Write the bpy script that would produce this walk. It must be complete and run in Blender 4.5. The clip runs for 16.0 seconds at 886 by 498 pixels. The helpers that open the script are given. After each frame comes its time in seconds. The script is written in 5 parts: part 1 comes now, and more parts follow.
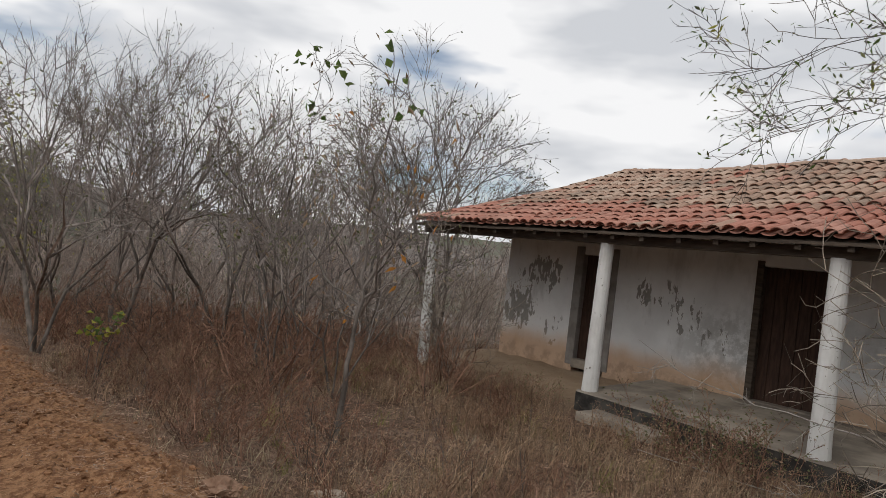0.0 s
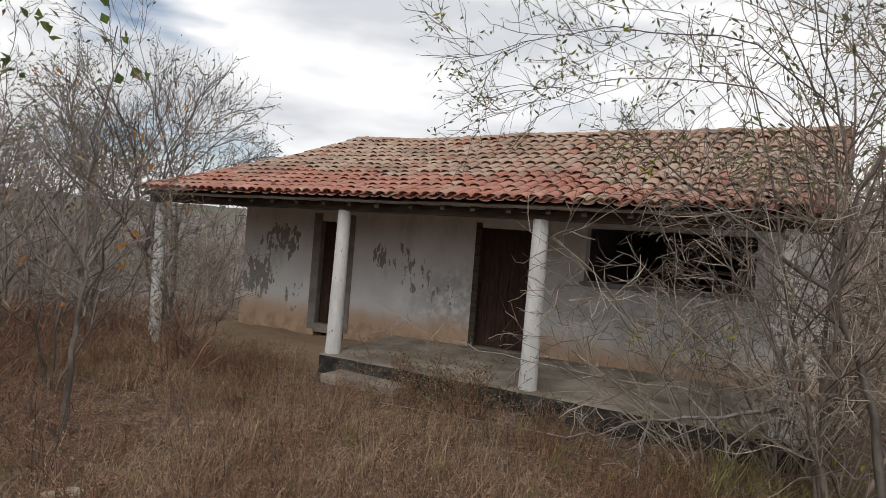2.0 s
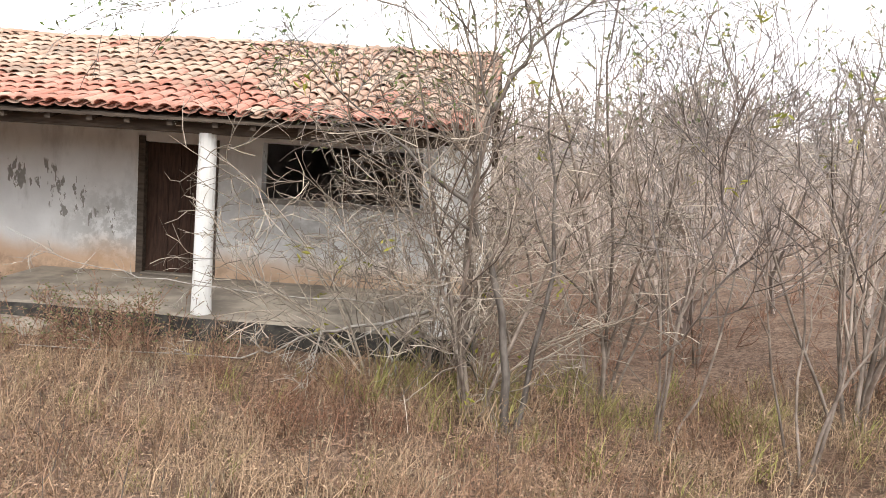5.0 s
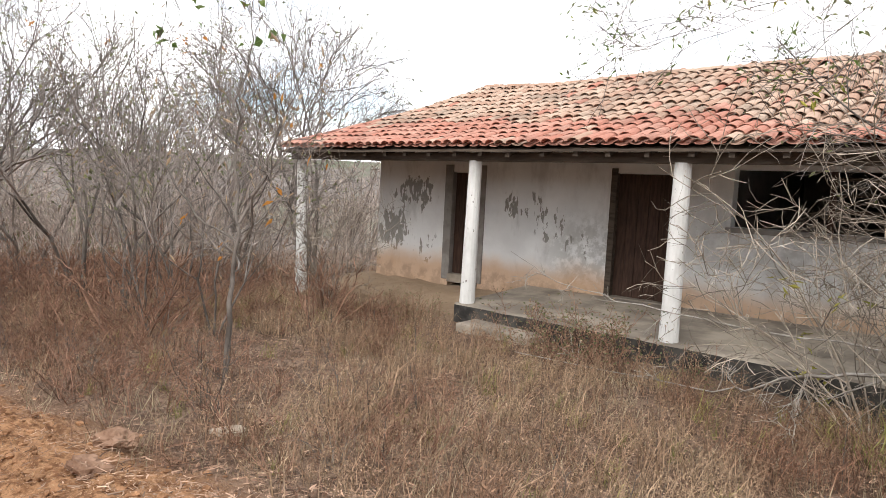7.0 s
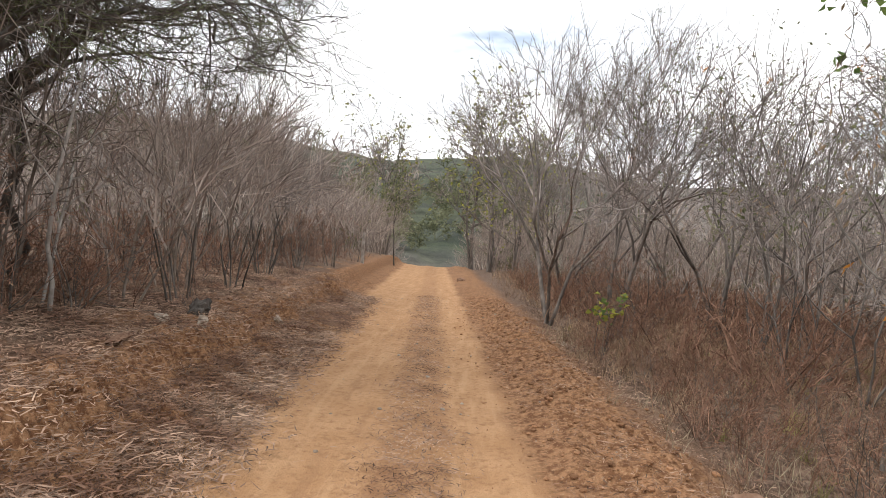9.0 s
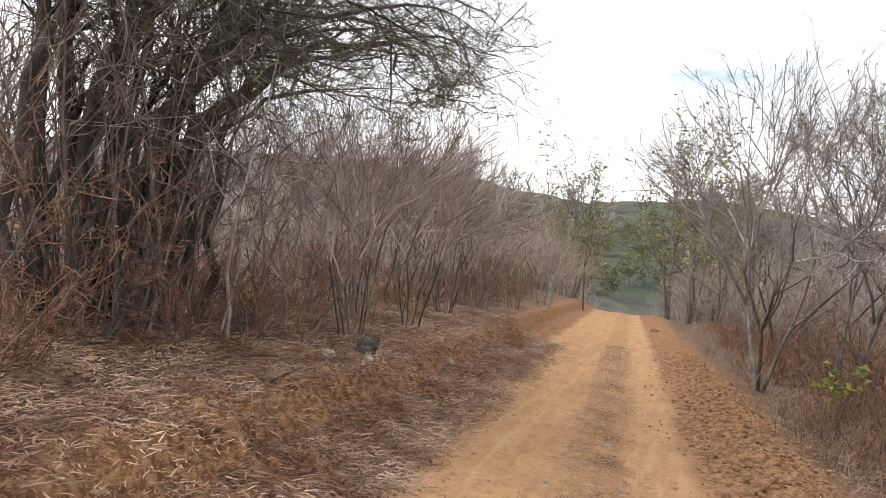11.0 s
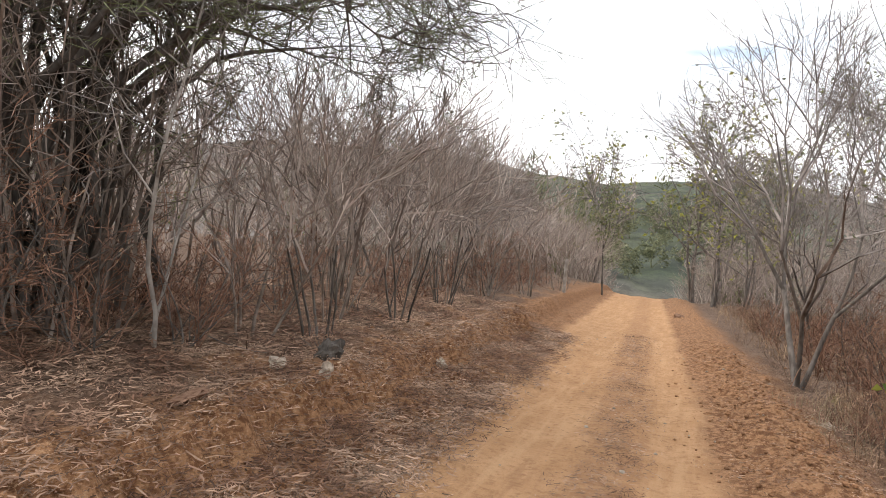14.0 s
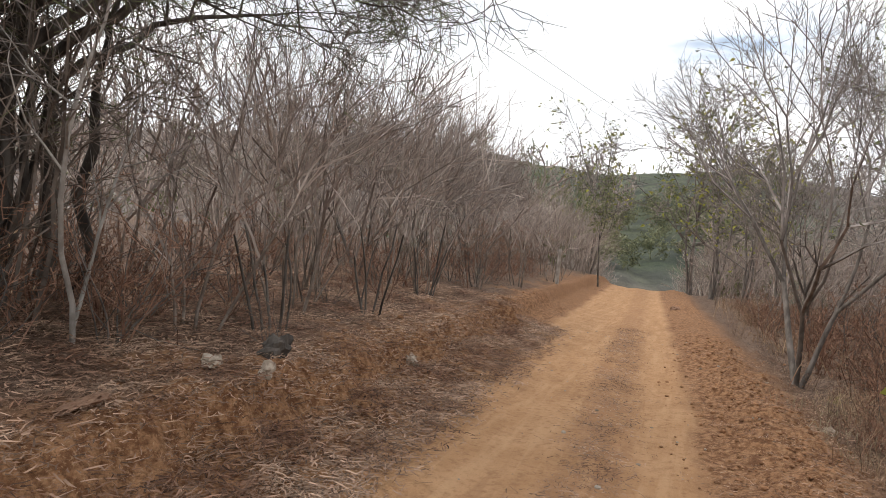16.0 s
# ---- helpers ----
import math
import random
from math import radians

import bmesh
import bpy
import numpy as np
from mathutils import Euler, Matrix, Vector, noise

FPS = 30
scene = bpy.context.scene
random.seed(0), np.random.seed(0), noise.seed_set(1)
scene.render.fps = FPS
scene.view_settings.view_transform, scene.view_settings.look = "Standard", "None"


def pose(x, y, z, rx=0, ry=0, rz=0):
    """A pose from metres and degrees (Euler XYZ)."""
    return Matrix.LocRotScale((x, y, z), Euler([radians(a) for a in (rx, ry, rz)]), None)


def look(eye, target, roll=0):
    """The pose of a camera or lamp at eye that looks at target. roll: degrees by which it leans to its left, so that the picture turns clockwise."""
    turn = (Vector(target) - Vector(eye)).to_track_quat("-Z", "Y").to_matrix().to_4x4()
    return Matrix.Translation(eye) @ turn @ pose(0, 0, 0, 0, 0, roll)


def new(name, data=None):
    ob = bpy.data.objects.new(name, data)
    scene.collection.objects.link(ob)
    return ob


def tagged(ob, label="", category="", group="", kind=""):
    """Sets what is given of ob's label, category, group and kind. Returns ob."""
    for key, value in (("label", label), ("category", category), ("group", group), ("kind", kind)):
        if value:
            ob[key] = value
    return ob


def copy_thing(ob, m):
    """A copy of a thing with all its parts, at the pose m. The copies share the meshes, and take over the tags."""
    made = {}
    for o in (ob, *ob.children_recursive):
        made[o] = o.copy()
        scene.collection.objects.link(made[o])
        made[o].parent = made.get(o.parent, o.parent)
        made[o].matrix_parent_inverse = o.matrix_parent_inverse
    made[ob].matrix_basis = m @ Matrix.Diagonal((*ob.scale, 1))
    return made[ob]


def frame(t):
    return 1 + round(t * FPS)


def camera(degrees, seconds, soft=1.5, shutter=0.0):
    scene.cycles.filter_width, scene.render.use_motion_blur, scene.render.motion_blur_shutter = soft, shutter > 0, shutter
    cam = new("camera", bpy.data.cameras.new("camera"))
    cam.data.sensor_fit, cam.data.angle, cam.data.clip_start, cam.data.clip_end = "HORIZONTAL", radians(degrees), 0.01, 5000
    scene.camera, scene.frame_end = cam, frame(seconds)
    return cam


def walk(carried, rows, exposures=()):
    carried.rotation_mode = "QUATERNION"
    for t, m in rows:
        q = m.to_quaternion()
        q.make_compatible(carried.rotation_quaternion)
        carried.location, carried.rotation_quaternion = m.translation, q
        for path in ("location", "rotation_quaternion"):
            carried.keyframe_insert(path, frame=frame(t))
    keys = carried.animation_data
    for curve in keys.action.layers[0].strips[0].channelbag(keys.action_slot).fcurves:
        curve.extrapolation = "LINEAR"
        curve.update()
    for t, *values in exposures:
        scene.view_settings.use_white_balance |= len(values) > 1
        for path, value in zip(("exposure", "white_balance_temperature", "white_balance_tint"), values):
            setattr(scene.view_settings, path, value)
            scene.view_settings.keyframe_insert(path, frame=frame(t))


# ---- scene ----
# ---------------------------------------------------------------- camera
cam = camera(66.5, 16.0, soft=0.65)
PATH = [
    (0, (-0.401, 0.306, 2.026), (-2.005, 1.5, 2.06), 6.9),
    (0.5, (-0.314, 0.183, 2.048), (-1.759, 1.566, 2.06), 4.8),
    (1, (-0.346, 0.127, 2.125), (-1.553, 1.717, 2.245), 4.0),
    (1.5, (-0.356, 0.067, 2.09), (-1.457, 1.735, 2.168), 4.4),
    (2, (-0.328, 0.104, 2.064), (-1.355, 1.82, 2.071), 4.6),
    (2.5, (-0.251, 0.236, 2.014), (-1.047, 2.068, 1.925), 3.4),
    (3, (-0.122, 0.214, 2.009), (-0.528, 2.164, 1.833), 3.5),
    (3.2, (-0.07, 0.244, 2.02), (-0.298, 2.222, 1.826), 3.0),
    (5.5, (-0.14, 0.316, 2.109), (-0.319, 2.301, 1.943), 4.0),
    (6, (-0.204, 0.323, 2.108), (-0.746, 2.243, 1.967), 3.6),
    (6.5, (-0.295, 0.147, 2.089), (-1.276, 1.885, 1.956), 3.0),
    (7, (-0.389, 0.153, 2.071), (-1.714, 1.642, 1.903), 3.0),
    (7.5, (-0.48, 0.123, 2.063), (-2.061, 1.333, 1.871), 3.4),
    (8, (-0.593, 0.04, 2.123), (-2.481, 0.676, 1.956), 3.7),
    (8.5, (-0.672, 0.189, 2.078), (-2.662, 0.309, 1.914), 2.7),
    (9, (-0.897, 0.167, 2.067), (-2.887, 0.096, 1.887), 4.8),
    (9.5, (-1.123, 0.124, 2.073), (-3.084, -0.21, 1.863), 3.4),
    (10, (-1.262, 0.211, 2.048), (-3.156, -0.423, 1.944), 4.9),
    (12.5, (-2.394, 0.131, 2.038), (-4.297, -0.473, 1.918), 7.3),
    (13, (-2.61, 0.103, 2.004), (-4.502, -0.52, 1.821), 4.4),
    (13.5, (-2.76, 0.118, 1.958), (-4.609, -0.626, 1.797), 4.6),
    (14, (-3.004, 0.168, 1.98), (-4.876, -0.517, 1.819), 4.8),
    (14.5, (-3.154, 0.188, 1.94), (-5.091, -0.306, 1.867), 6.0),
    (15, (-3.332, 0.16, 1.934), (-5.239, -0.43, 1.809), 4.5),
    (15.5, (-3.507, 0.156, 1.908), (-5.361, -0.576, 1.743), 4.9),
    (16, (-3.729, 0.254, 1.913), (-5.6, -0.428, 1.725), 5.1),
]
EXPOSE = [(0, -0.8), (1.5, -0.75), (2.0, -0.65), (2.4, -0.1), (2.8, 0.25), (3.2, 0.65), (5.5, 0.85), (6.5, 0.5), (7, 0.48), (7.7, 0.35), (8.1, -0.02), (8.4, -0.33), (8.7, -0.25), (9, 0.08), (10, 0.12), (12.5, 0.34), (14, 0.26), (15, 0.0), (16, -0.08)]
walk(cam, [(t, look(eye, target, roll)) for t, eye, target, roll in PATH], EXPOSE)

# ---------------------------------------------------------------- sky and sun
def build_sky():
    world = bpy.data.worlds.new("sky")
    scene.world = world
    world.use_nodes = True
    nt = world.node_tree
    nt.nodes.clear()
    N, L = nt.nodes.new, nt.links.new
    out, bg = N("ShaderNodeOutputWorld"), N("ShaderNodeBackground")
    sky = N("ShaderNodeTexSky")
    sky.sky_type, sky.sun_disc = "NISHITA", False
    sky.sun_elevation, sky.sun_rotation = radians(45), radians(166)
    co, mp = N("ShaderNodeTexCoord"), N("ShaderNodeMapping")
    mp.inputs["Scale"].default_value = (1.0, 1.0, 3.2)
    n1, n2 = N("ShaderNodeTexNoise"), N("ShaderNodeTexNoise")
    n1.inputs["Scale"].default_value, n1.inputs["Detail"].default_value, n1.inputs["Roughness"].default_value = 2.3, 5, 0.5
    n2.inputs["Scale"].default_value, n2.inputs["Detail"].default_value = 3.1, 4
    cover, shade = N("ShaderNodeValToRGB"), N("ShaderNodeValToRGB")
    cover.color_ramp.elements[0].position, cover.color_ramp.elements[1].position = 0.30, 0.42
    e = shade.color_ramp.elements
    e[0].position, e[0].color = 0.40, (7.0, 7.2, 7.6, 1)
    e[1].position, e[1].color = 0.56, (10.4, 10.4, 10.5, 1)
    mixer = N("ShaderNodeMix")
    mixer.data_type = "RGBA"
    L(co.outputs["Generated"], mp.inputs["Vector"])
    L(mp.outputs["Vector"], n1.inputs["Vector"])
    L(mp.outputs["Vector"], n2.inputs["Vector"])
    L(n1.outputs["Fac"], cover.inputs["Fac"])
    L(n2.outputs["Fac"], shade.inputs["Fac"])
    L(cover.outputs["Color"], mixer.inputs["Factor"])
    L(sky.outputs["Color"], mixer.inputs["A"])
    L(shade.outputs["Color"], mixer.inputs["B"])
    L(mixer.outputs["Result"], bg.inputs["Color"])
    bg.inputs["Strength"].default_value = 0.155
    L(bg.outputs["Background"], out.inputs["Surface"])


build_sky()
sun = new("sun", bpy.data.lights.new("sun", "SUN"))
sun.data.energy, sun.data.angle, sun.data.color = 1.5, radians(35), (1.0, 0.96, 0.9)
sun.matrix_world = look((0, 0, 50), (-12, 48, 0))


# ---------------------------------------------------------------- materials
def shader(name, rough=0.9, bump=0.0):
    m = bpy.data.materials.new(name)
    m.use_nodes = True
    nt = m.node_tree
    b = nt.nodes["Principled BSDF"]
    b.inputs["Roughness"].default_value = rough
    b.inputs["Specular IOR Level"].default_value = 0.2
    return m, nt, b


def math_node(nt, op, a, b=None, c=None, clamp=False):
    n = nt.nodes.new("ShaderNodeMath")
    n.operation, n.use_clamp = op, clamp
    for i, v in enumerate((a, b, c)):
        if v is None:
            continue
        if isinstance(v, (int, float)):
            n.inputs[i].default_value = v
        else:
            nt.links.new(v, n.inputs[i])
    return n.outputs[0]


def ramp01(nt, v, lo, hi):
    n = nt.nodes.new("ShaderNodeMapRange")
    n.interpolation_type = "SMOOTHSTEP"
    nt.links.new(v, n.inputs["Value"])
    n.inputs["From Min"].default_value, n.inputs["From Max"].default_value = lo, hi
    return n.outputs["Result"]


def noise_node(nt, scale, detail=4, rough=0.55, vec=None, stretch=None):
    n = nt.nodes.new("ShaderNodeTexNoise")
    n.inputs["Scale"].default_value, n.inputs["Detail"].default_value, n.inputs["Roughness"].default_value = scale, detail, rough
    if vec is None:
        vec = nt.nodes.new("ShaderNodeNewGeometry").outputs["Position"]
    if stretch:
        mp = nt.nodes.new("ShaderNodeMapping")
        mp.inputs["Scale"].default_value = stretch
        nt.links.new(vec, mp.inputs["Vector"])
        vec = mp.outputs["Vector"]
    nt.links.new(vec, n.inputs["Vector"])
    return n.outputs["Fac"]


def blend(nt, f, a, b):
    n = nt.nodes.new("ShaderNodeMix")
    n.data_type = "RGBA"
    for key, v in (("Factor", f), ("A", a), ("B", b)):
        if isinstance(v, (int, float)):
            n.inputs[key].default_value = v
        elif isinstance(v, tuple):
            n.inputs[key].default_value = (*v, 1)
        else:
            nt.links.new(v, n.inputs[key])
    return n.outputs["Result"]


def relief(nt, b, height, strength=0.4, dist=0.02):
    n = nt.nodes.new("ShaderNodeBump")
    n.inputs["Strength"].default_value, n.inputs["Distance"].default_value = strength, dist
    nt.links.new(height, n.inputs["Height"])
    nt.links.new(n.outputs["Normal"], b.inputs["Normal"])


def simple(name, c1, c2, scale=8.0, rough=0.9, bump=0.0, dist=0.01, spread=0.35, source="island", stretch=None, lit=0.0):
    """Two-tone noisy surface; every island or object is a little lighter or darker."""
    m, nt, b = shader(name, rough)
    f = ramp01(nt, noise_node(nt, scale, 5, 0.6, stretch=stretch), 0.35, 0.65)
    col = blend(nt, f, c1, c2)
    if source == "island":
        rnd = nt.nodes.new("ShaderNodeNewGeometry").outputs["Random Per Island"]
    else:
        rnd = nt.nodes.new("ShaderNodeObjectInfo").outputs["Random"]
    hs = nt.nodes.new("ShaderNodeHueSaturation")
    nt.links.new(col, hs.inputs["Color"])
    nt.links.new(math_node(nt, "MULTIPLY_ADD", rnd, spread * 2, 1 - spread), hs.inputs["Value"])
    nt.links.new(hs.outputs["Color"], b.inputs["Base Color"])
    if bump:
        relief(nt, b, noise_node(nt, scale * 4, 4, 0.6), bump, dist)
    if lit:
        thin, both = nt.nodes.new("ShaderNodeBsdfTranslucent"), nt.nodes.new("ShaderNodeMixShader")
        nt.links.new(hs.outputs["Color"], thin.inputs["Color"])
        both.inputs["Fac"].default_value = lit
        nt.links.new(b.outputs["BSDF"], both.inputs[1])
        nt.links.new(thin.outputs["BSDF"], both.inputs[2])
        nt.links.new(both.outputs["Shader"], nt.nodes["Material Output"].inputs["Surface"])
    return m


def ground_material():
    m, nt, b = shader("earth", 0.95)
    geo = nt.nodes.new("ShaderNodeNewGeometry")
    sep = nt.nodes.new("ShaderNodeSeparateXYZ")
    nt.links.new(geo.outputs["Position"], sep.inputs[0])
    x, y = sep.outputs[0], sep.outputs[1]
    wob = noise_node(nt, 0.9, 4, 0.6)
    d = math_node(nt, "SUBTRACT", y, math_node(nt, "MULTIPLY_ADD", x, 0.05, -0.10))
    dw = math_node(nt, "ADD", d, math_node(nt, "MULTIPLY_ADD", wob, 0.5, -0.25))
    ad = math_node(nt, "ABSOLUTE", math_node(nt, "ADD", dw, 0.08))
    fine = noise_node(nt, 14, 6, 0.65)
    mid = noise_node(nt, 2.2, 5, 0.6)
    road = blend(nt, ramp01(nt, mid, 0.3, 0.7), (0.44, 0.245, 0.120), (0.53, 0.312, 0.165))
    road = blend(nt, ramp01(nt, fine, 0.45, 0.75), road, (0.33, 0.175, 0.085))
    # dust drawn out along the wheel tracks, and dark grit
    drawn = noise_node(nt, 2.6, 5, 0.65, stretch=(0.22, 2.4, 1))
    road = blend(nt, math_node(nt, "MULTIPLY", ramp01(nt, drawn, 0.50, 0.68), 0.6), road, (0.57, 0.348, 0.190))
    road = blend(nt, math_node(nt, "MULTIPLY", ramp01(nt, drawn, 0.46, 0.32), 0.55), road, (0.36, 0.195, 0.098))
    road = blend(nt, math_node(nt, "MULTIPLY", ramp01(nt, noise_node(nt, 55, 4, 0.7), 0.58, 0.72), 0.6), road, (0.24, 0.125, 0.062))
    # the strip between the wheel tracks, with litter and redder earth
    strip = math_node(nt, "MULTIPLY", ramp01(nt, math_node(nt, "ABSOLUTE", math_node(nt, "SUBTRACT", dw, 0.28)), 0.36, 0.18), ramp01(nt, mid, 0.30, 0.6))
    strip = math_node(nt, "MULTIPLY", strip, ramp01(nt, noise_node(nt, 5.5, 6, 0.7), 0.30, 0.55))
    road = blend(nt, math_node(nt, "MULTIPLY", strip, 0.65), road, (0.325, 0.168, 0.086))
    red = blend(nt, ramp01(nt, fine, 0.38, 0.62), (0.170, 0.078, 0.036), (0.38, 0.205, 0.105))
    grit = noise_node(nt, 32, 5, 0.7)
    red = blend(nt, math_node(nt, "MULTIPLY", ramp01(nt, grit, 0.56, 0.64), 0.8), red, (0.46, 0.285, 0.165))
    red = blend(nt, math_node(nt, "MULTIPLY", ramp01(nt, grit, 0.44, 0.37), 0.5), red, (0.085, 0.042, 0.022))
    soil = blend(nt, ramp01(nt, mid, 0.35, 0.65), (0.140, 0.083, 0.055), (0.235, 0.158, 0.113))
    soil = blend(nt, ramp01(nt, fine, 0.4, 0.7), soil, (0.075, 0.048, 0.034))
    # trodden crumbs of leaf and straw
    crumb = noise_node(nt, 27, 5, 0.75, stretch=(1, 1.6, 1))
    soil = blend(nt, math_node(nt, "MULTIPLY", ramp01(nt, crumb, 0.55, 0.62), 0.75), soil, (0.30, 0.215, 0.155))
    soil = blend(nt, math_node(nt, "MULTIPLY", ramp01(nt, crumb, 0.47, 0.40), 0.8), soil, (0.060, 0.038, 0.027))
    col = blend(nt, ramp01(nt, ad, 1.08, 1.34), road, red)
    col = blend(nt, ramp01(nt, ad, 2.1, 2.9), col, soil)
    col = blend(nt, math_node(nt, "MULTIPLY", ramp01(nt, dw, -2.0, -2.7), 0.6), col, soil)
    # raw red earth where the bank has slipped
    slip = math_node(nt, "MULTIPLY", math_node(nt, "MULTIPLY", ramp01(nt, d, -1.5, -2.0), ramp01(nt, d, -3.6, -2.6)), ramp01(nt, noise_node(nt, 0.8, 5, 0.6), 0.47, 0.57))
    col = blend(nt, math_node(nt, "MULTIPLY", slip, 0.8), col, red)
    # bare sandy earth swept against the house
    sand = math_node(nt, "MULTIPLY", ramp01(nt, y, 7.7, 8.8), math_node(nt, "MULTIPLY", ramp01(nt, x, -12.2, -11.0), ramp01(nt, x, -6.9, -7.3)))
    col = blend(nt, sand, col, blend(nt, ramp01(nt, mid, 0.3, 0.7), (0.27, 0.19, 0.125), (0.34, 0.25, 0.17)))
    # far wooded slopes: grey-brown with green where the valley holds water
    dist = nt.nodes.new("ShaderNodeVectorMath")
    dist.operation = "LENGTH"
    nt.links.new(geo.outputs["Position"], dist.inputs[0])
    far = ramp01(nt, dist.outputs["Value"], 45, 95)
    wood = blend(nt, ramp01(nt, noise_node(nt, 0.25, 6, 0.7), 0.38, 0.62), (0.105, 0.090, 0.080), (0.215, 0.186, 0.165))
    wood = blend(nt, ramp01(nt, noise_node(nt, 0.022, 3, 0.6), 0.50, 0.66), wood, (0.115, 0.122, 0.080))
    green = math_node(nt, "MULTIPLY", ramp01(nt, math_node(nt, "ABSOLUTE", math_node(nt, "MULTIPLY_ADD", x, -0.06, y)), 60, 30), ramp01(nt, x, -60, -110))
    wood = blend(nt, math_node(nt, "MULTIPLY", green, 0.85), wood, blend(nt, ramp01(nt, noise_node(nt, 0.12, 5, 0.7), 0.4, 0.6), (0.034, 0.046, 0.034), (0.080, 0.096, 0.056)))
    col = blend(nt, far, col, wood)
    nt.links.new(col, b.inputs["Base Color"])
    relief(nt, b, math_node(nt, "ADD", fine, math_node(nt, "MULTIPLY", noise_node(nt, 60, 4, 0.6), 0.5)), 0.8, 0.045)
    return m


def boxmask(nt, x, z, cx, cz, rx, rz):
    """Soft elliptic patch on the house front."""
    dx = math_node(nt, "DIVIDE", math_node(nt, "SUBTRACT", x, cx), rx)
    dz = math_node(nt, "DIVIDE", math_node(nt, "SUBTRACT", z, cz), rz)
    r = math_node(nt, "SQRT", math_node(nt, "ADD", math_node(nt, "MULTIPLY", dx, dx), math_node(nt, "MULTIPLY", dz, dz)))
    return ramp01(nt, r, 1.15, 0.35)


def plaster_material():
    m, nt, b = shader("old_limewash", 0.85)
    sep = nt.nodes.new("ShaderNodeSeparateXYZ")
    geo = nt.nodes.new("ShaderNodeNewGeometry")
    nt.links.new(geo.outputs["Position"], sep.inputs[0])
    x, z = sep.outputs[0], sep.outputs[2]
    big, fine = noise_node(nt, 1.3, 5, 0.6), noise_node(nt, 22, 4, 0.6)
    col = blend(nt, ramp01(nt, big, 0.3, 0.7), (0.75, 0.742, 0.735), (0.86, 0.857, 0.85))
    col = blend(nt, math_node(nt, "MULTIPLY", ramp01(nt, noise_node(nt, 3.0, 6, 0.65, stretch=(1, 1, 0.35)), 0.50, 0.72), 0.45), col, (0.42, 0.40, 0.38))
    # worn grey cloud beside the second doorway
    worn = math_node(nt, "MULTIPLY", boxmask(nt, x, z, -6.05, 1.15, 0.95, 0.8), ramp01(nt, noise_node(nt, 5, 6, 0.7), 0.40, 0.56))
    worn = math_node(nt, "MAXIMUM", worn, math_node(nt, "MULTIPLY", boxmask(nt, x, z, -2.7, 1.5, 2.2, 0.75), ramp01(nt, noise_node(nt, 3, 6, 0.7), 0.36, 0.56)))
    col = blend(nt, math_node(nt, "MULTIPLY", worn, 0.5), col, (0.32, 0.305, 0.28))
    # flaked paint
    flake = noise_node(nt, 8.0, 5, 0.55, stretch=(1.3, 1, 0.6))
    flake = math_node(nt, "ADD", flake, math_node(nt, "MULTIPLY_ADD", noise_node(nt, 16, 4, 0.7, stretch=(1.6, 1, 0.28)), 0.35, -0.175))
    patches = [(-10.40, 1.28, 0.52, 0.48, 0.24), (-9.85, 2.05, 0.60, 0.45, 0.17), (-7.40, 1.88, 0.55, 0.34, 0.085), (-6.75, 1.62, 0.45, 0.40, 0.085), (-6.3, 1.25, 0.35, 0.35, 0.05), (-9.5, 0.95, 0.5, 0.5, 0.03)]
    lift = None
    for cx, cz, rx, rz, k in patches:
        p = math_node(nt, "MULTIPLY", boxmask(nt, x, z, cx, cz, rx, rz), k)
        lift = p if lift is None else math_node(nt, "MAXIMUM", lift, p)
    flaked = ramp01(nt, math_node(nt, "ADD", flake, lift), 0.635, 0.65)
    flaked = math_node(nt, "MULTIPLY", flaked, ramp01(nt, lift, 0.01, 0.03))
    col = blend(nt, flaked, col, blend(nt, fine, (0.24, 0.23, 0.215), (0.42, 0.40, 0.37)))
    # rust-coloured splash and damp along the foot
    foot = math_node(nt, "ADD", z, math_node(nt, "MULTIPLY_ADD", big, -0.55, 0.28))
    col = blend(nt, math_node(nt, "MULTIPLY", ramp01(nt, foot, 1.08, 0.62), 0.75), col, (0.50, 0.275, 0.115))
    col = blend(nt, math_node(nt, "MULTIPLY", math_node(nt, "MULTIPLY", ramp01(nt, foot, 0.66, 0.52), ramp01(nt, noise_node(nt, 4, 5, 0.7), 0.42, 0.6)), 0.4), col, (0.20, 0.14, 0.10))
    nt.links.new(col, b.inputs["Base Color"])
    relief(nt, b, math_node(nt, "SUBTRACT", math_node(nt, "ADD", math_node(nt, "MULTIPLY", big, 0.6), math_node(nt, "MULTIPLY", fine, 0.3)), flaked), 0.5, 0.012)
    return m


def whitewash(name, chips):
    m, nt, b = shader(name, 0.8)
    col = blend(nt, ramp01(nt, noise_node(nt, 4, 5, 0.6, stretch=(1, 1, 0.5)), 0.35, 0.7), (0.78, 0.77, 0.75), (0.62, 0.61, 0.585))
    chip = ramp01(nt, noise_node(nt, 17, 5, 0.6, stretch=(1, 1, 0.7)), 0.66 - chips, 0.69 - chips)
    col = blend(nt, chip, col, (0.23, 0.21, 0.185))
    nt.links.new(col, b.inputs["Base Color"])
    relief(nt, b, math_node(nt, "SUBTRACT", noise_node(nt, 30), chip), 0.4, 0.006)
    return m


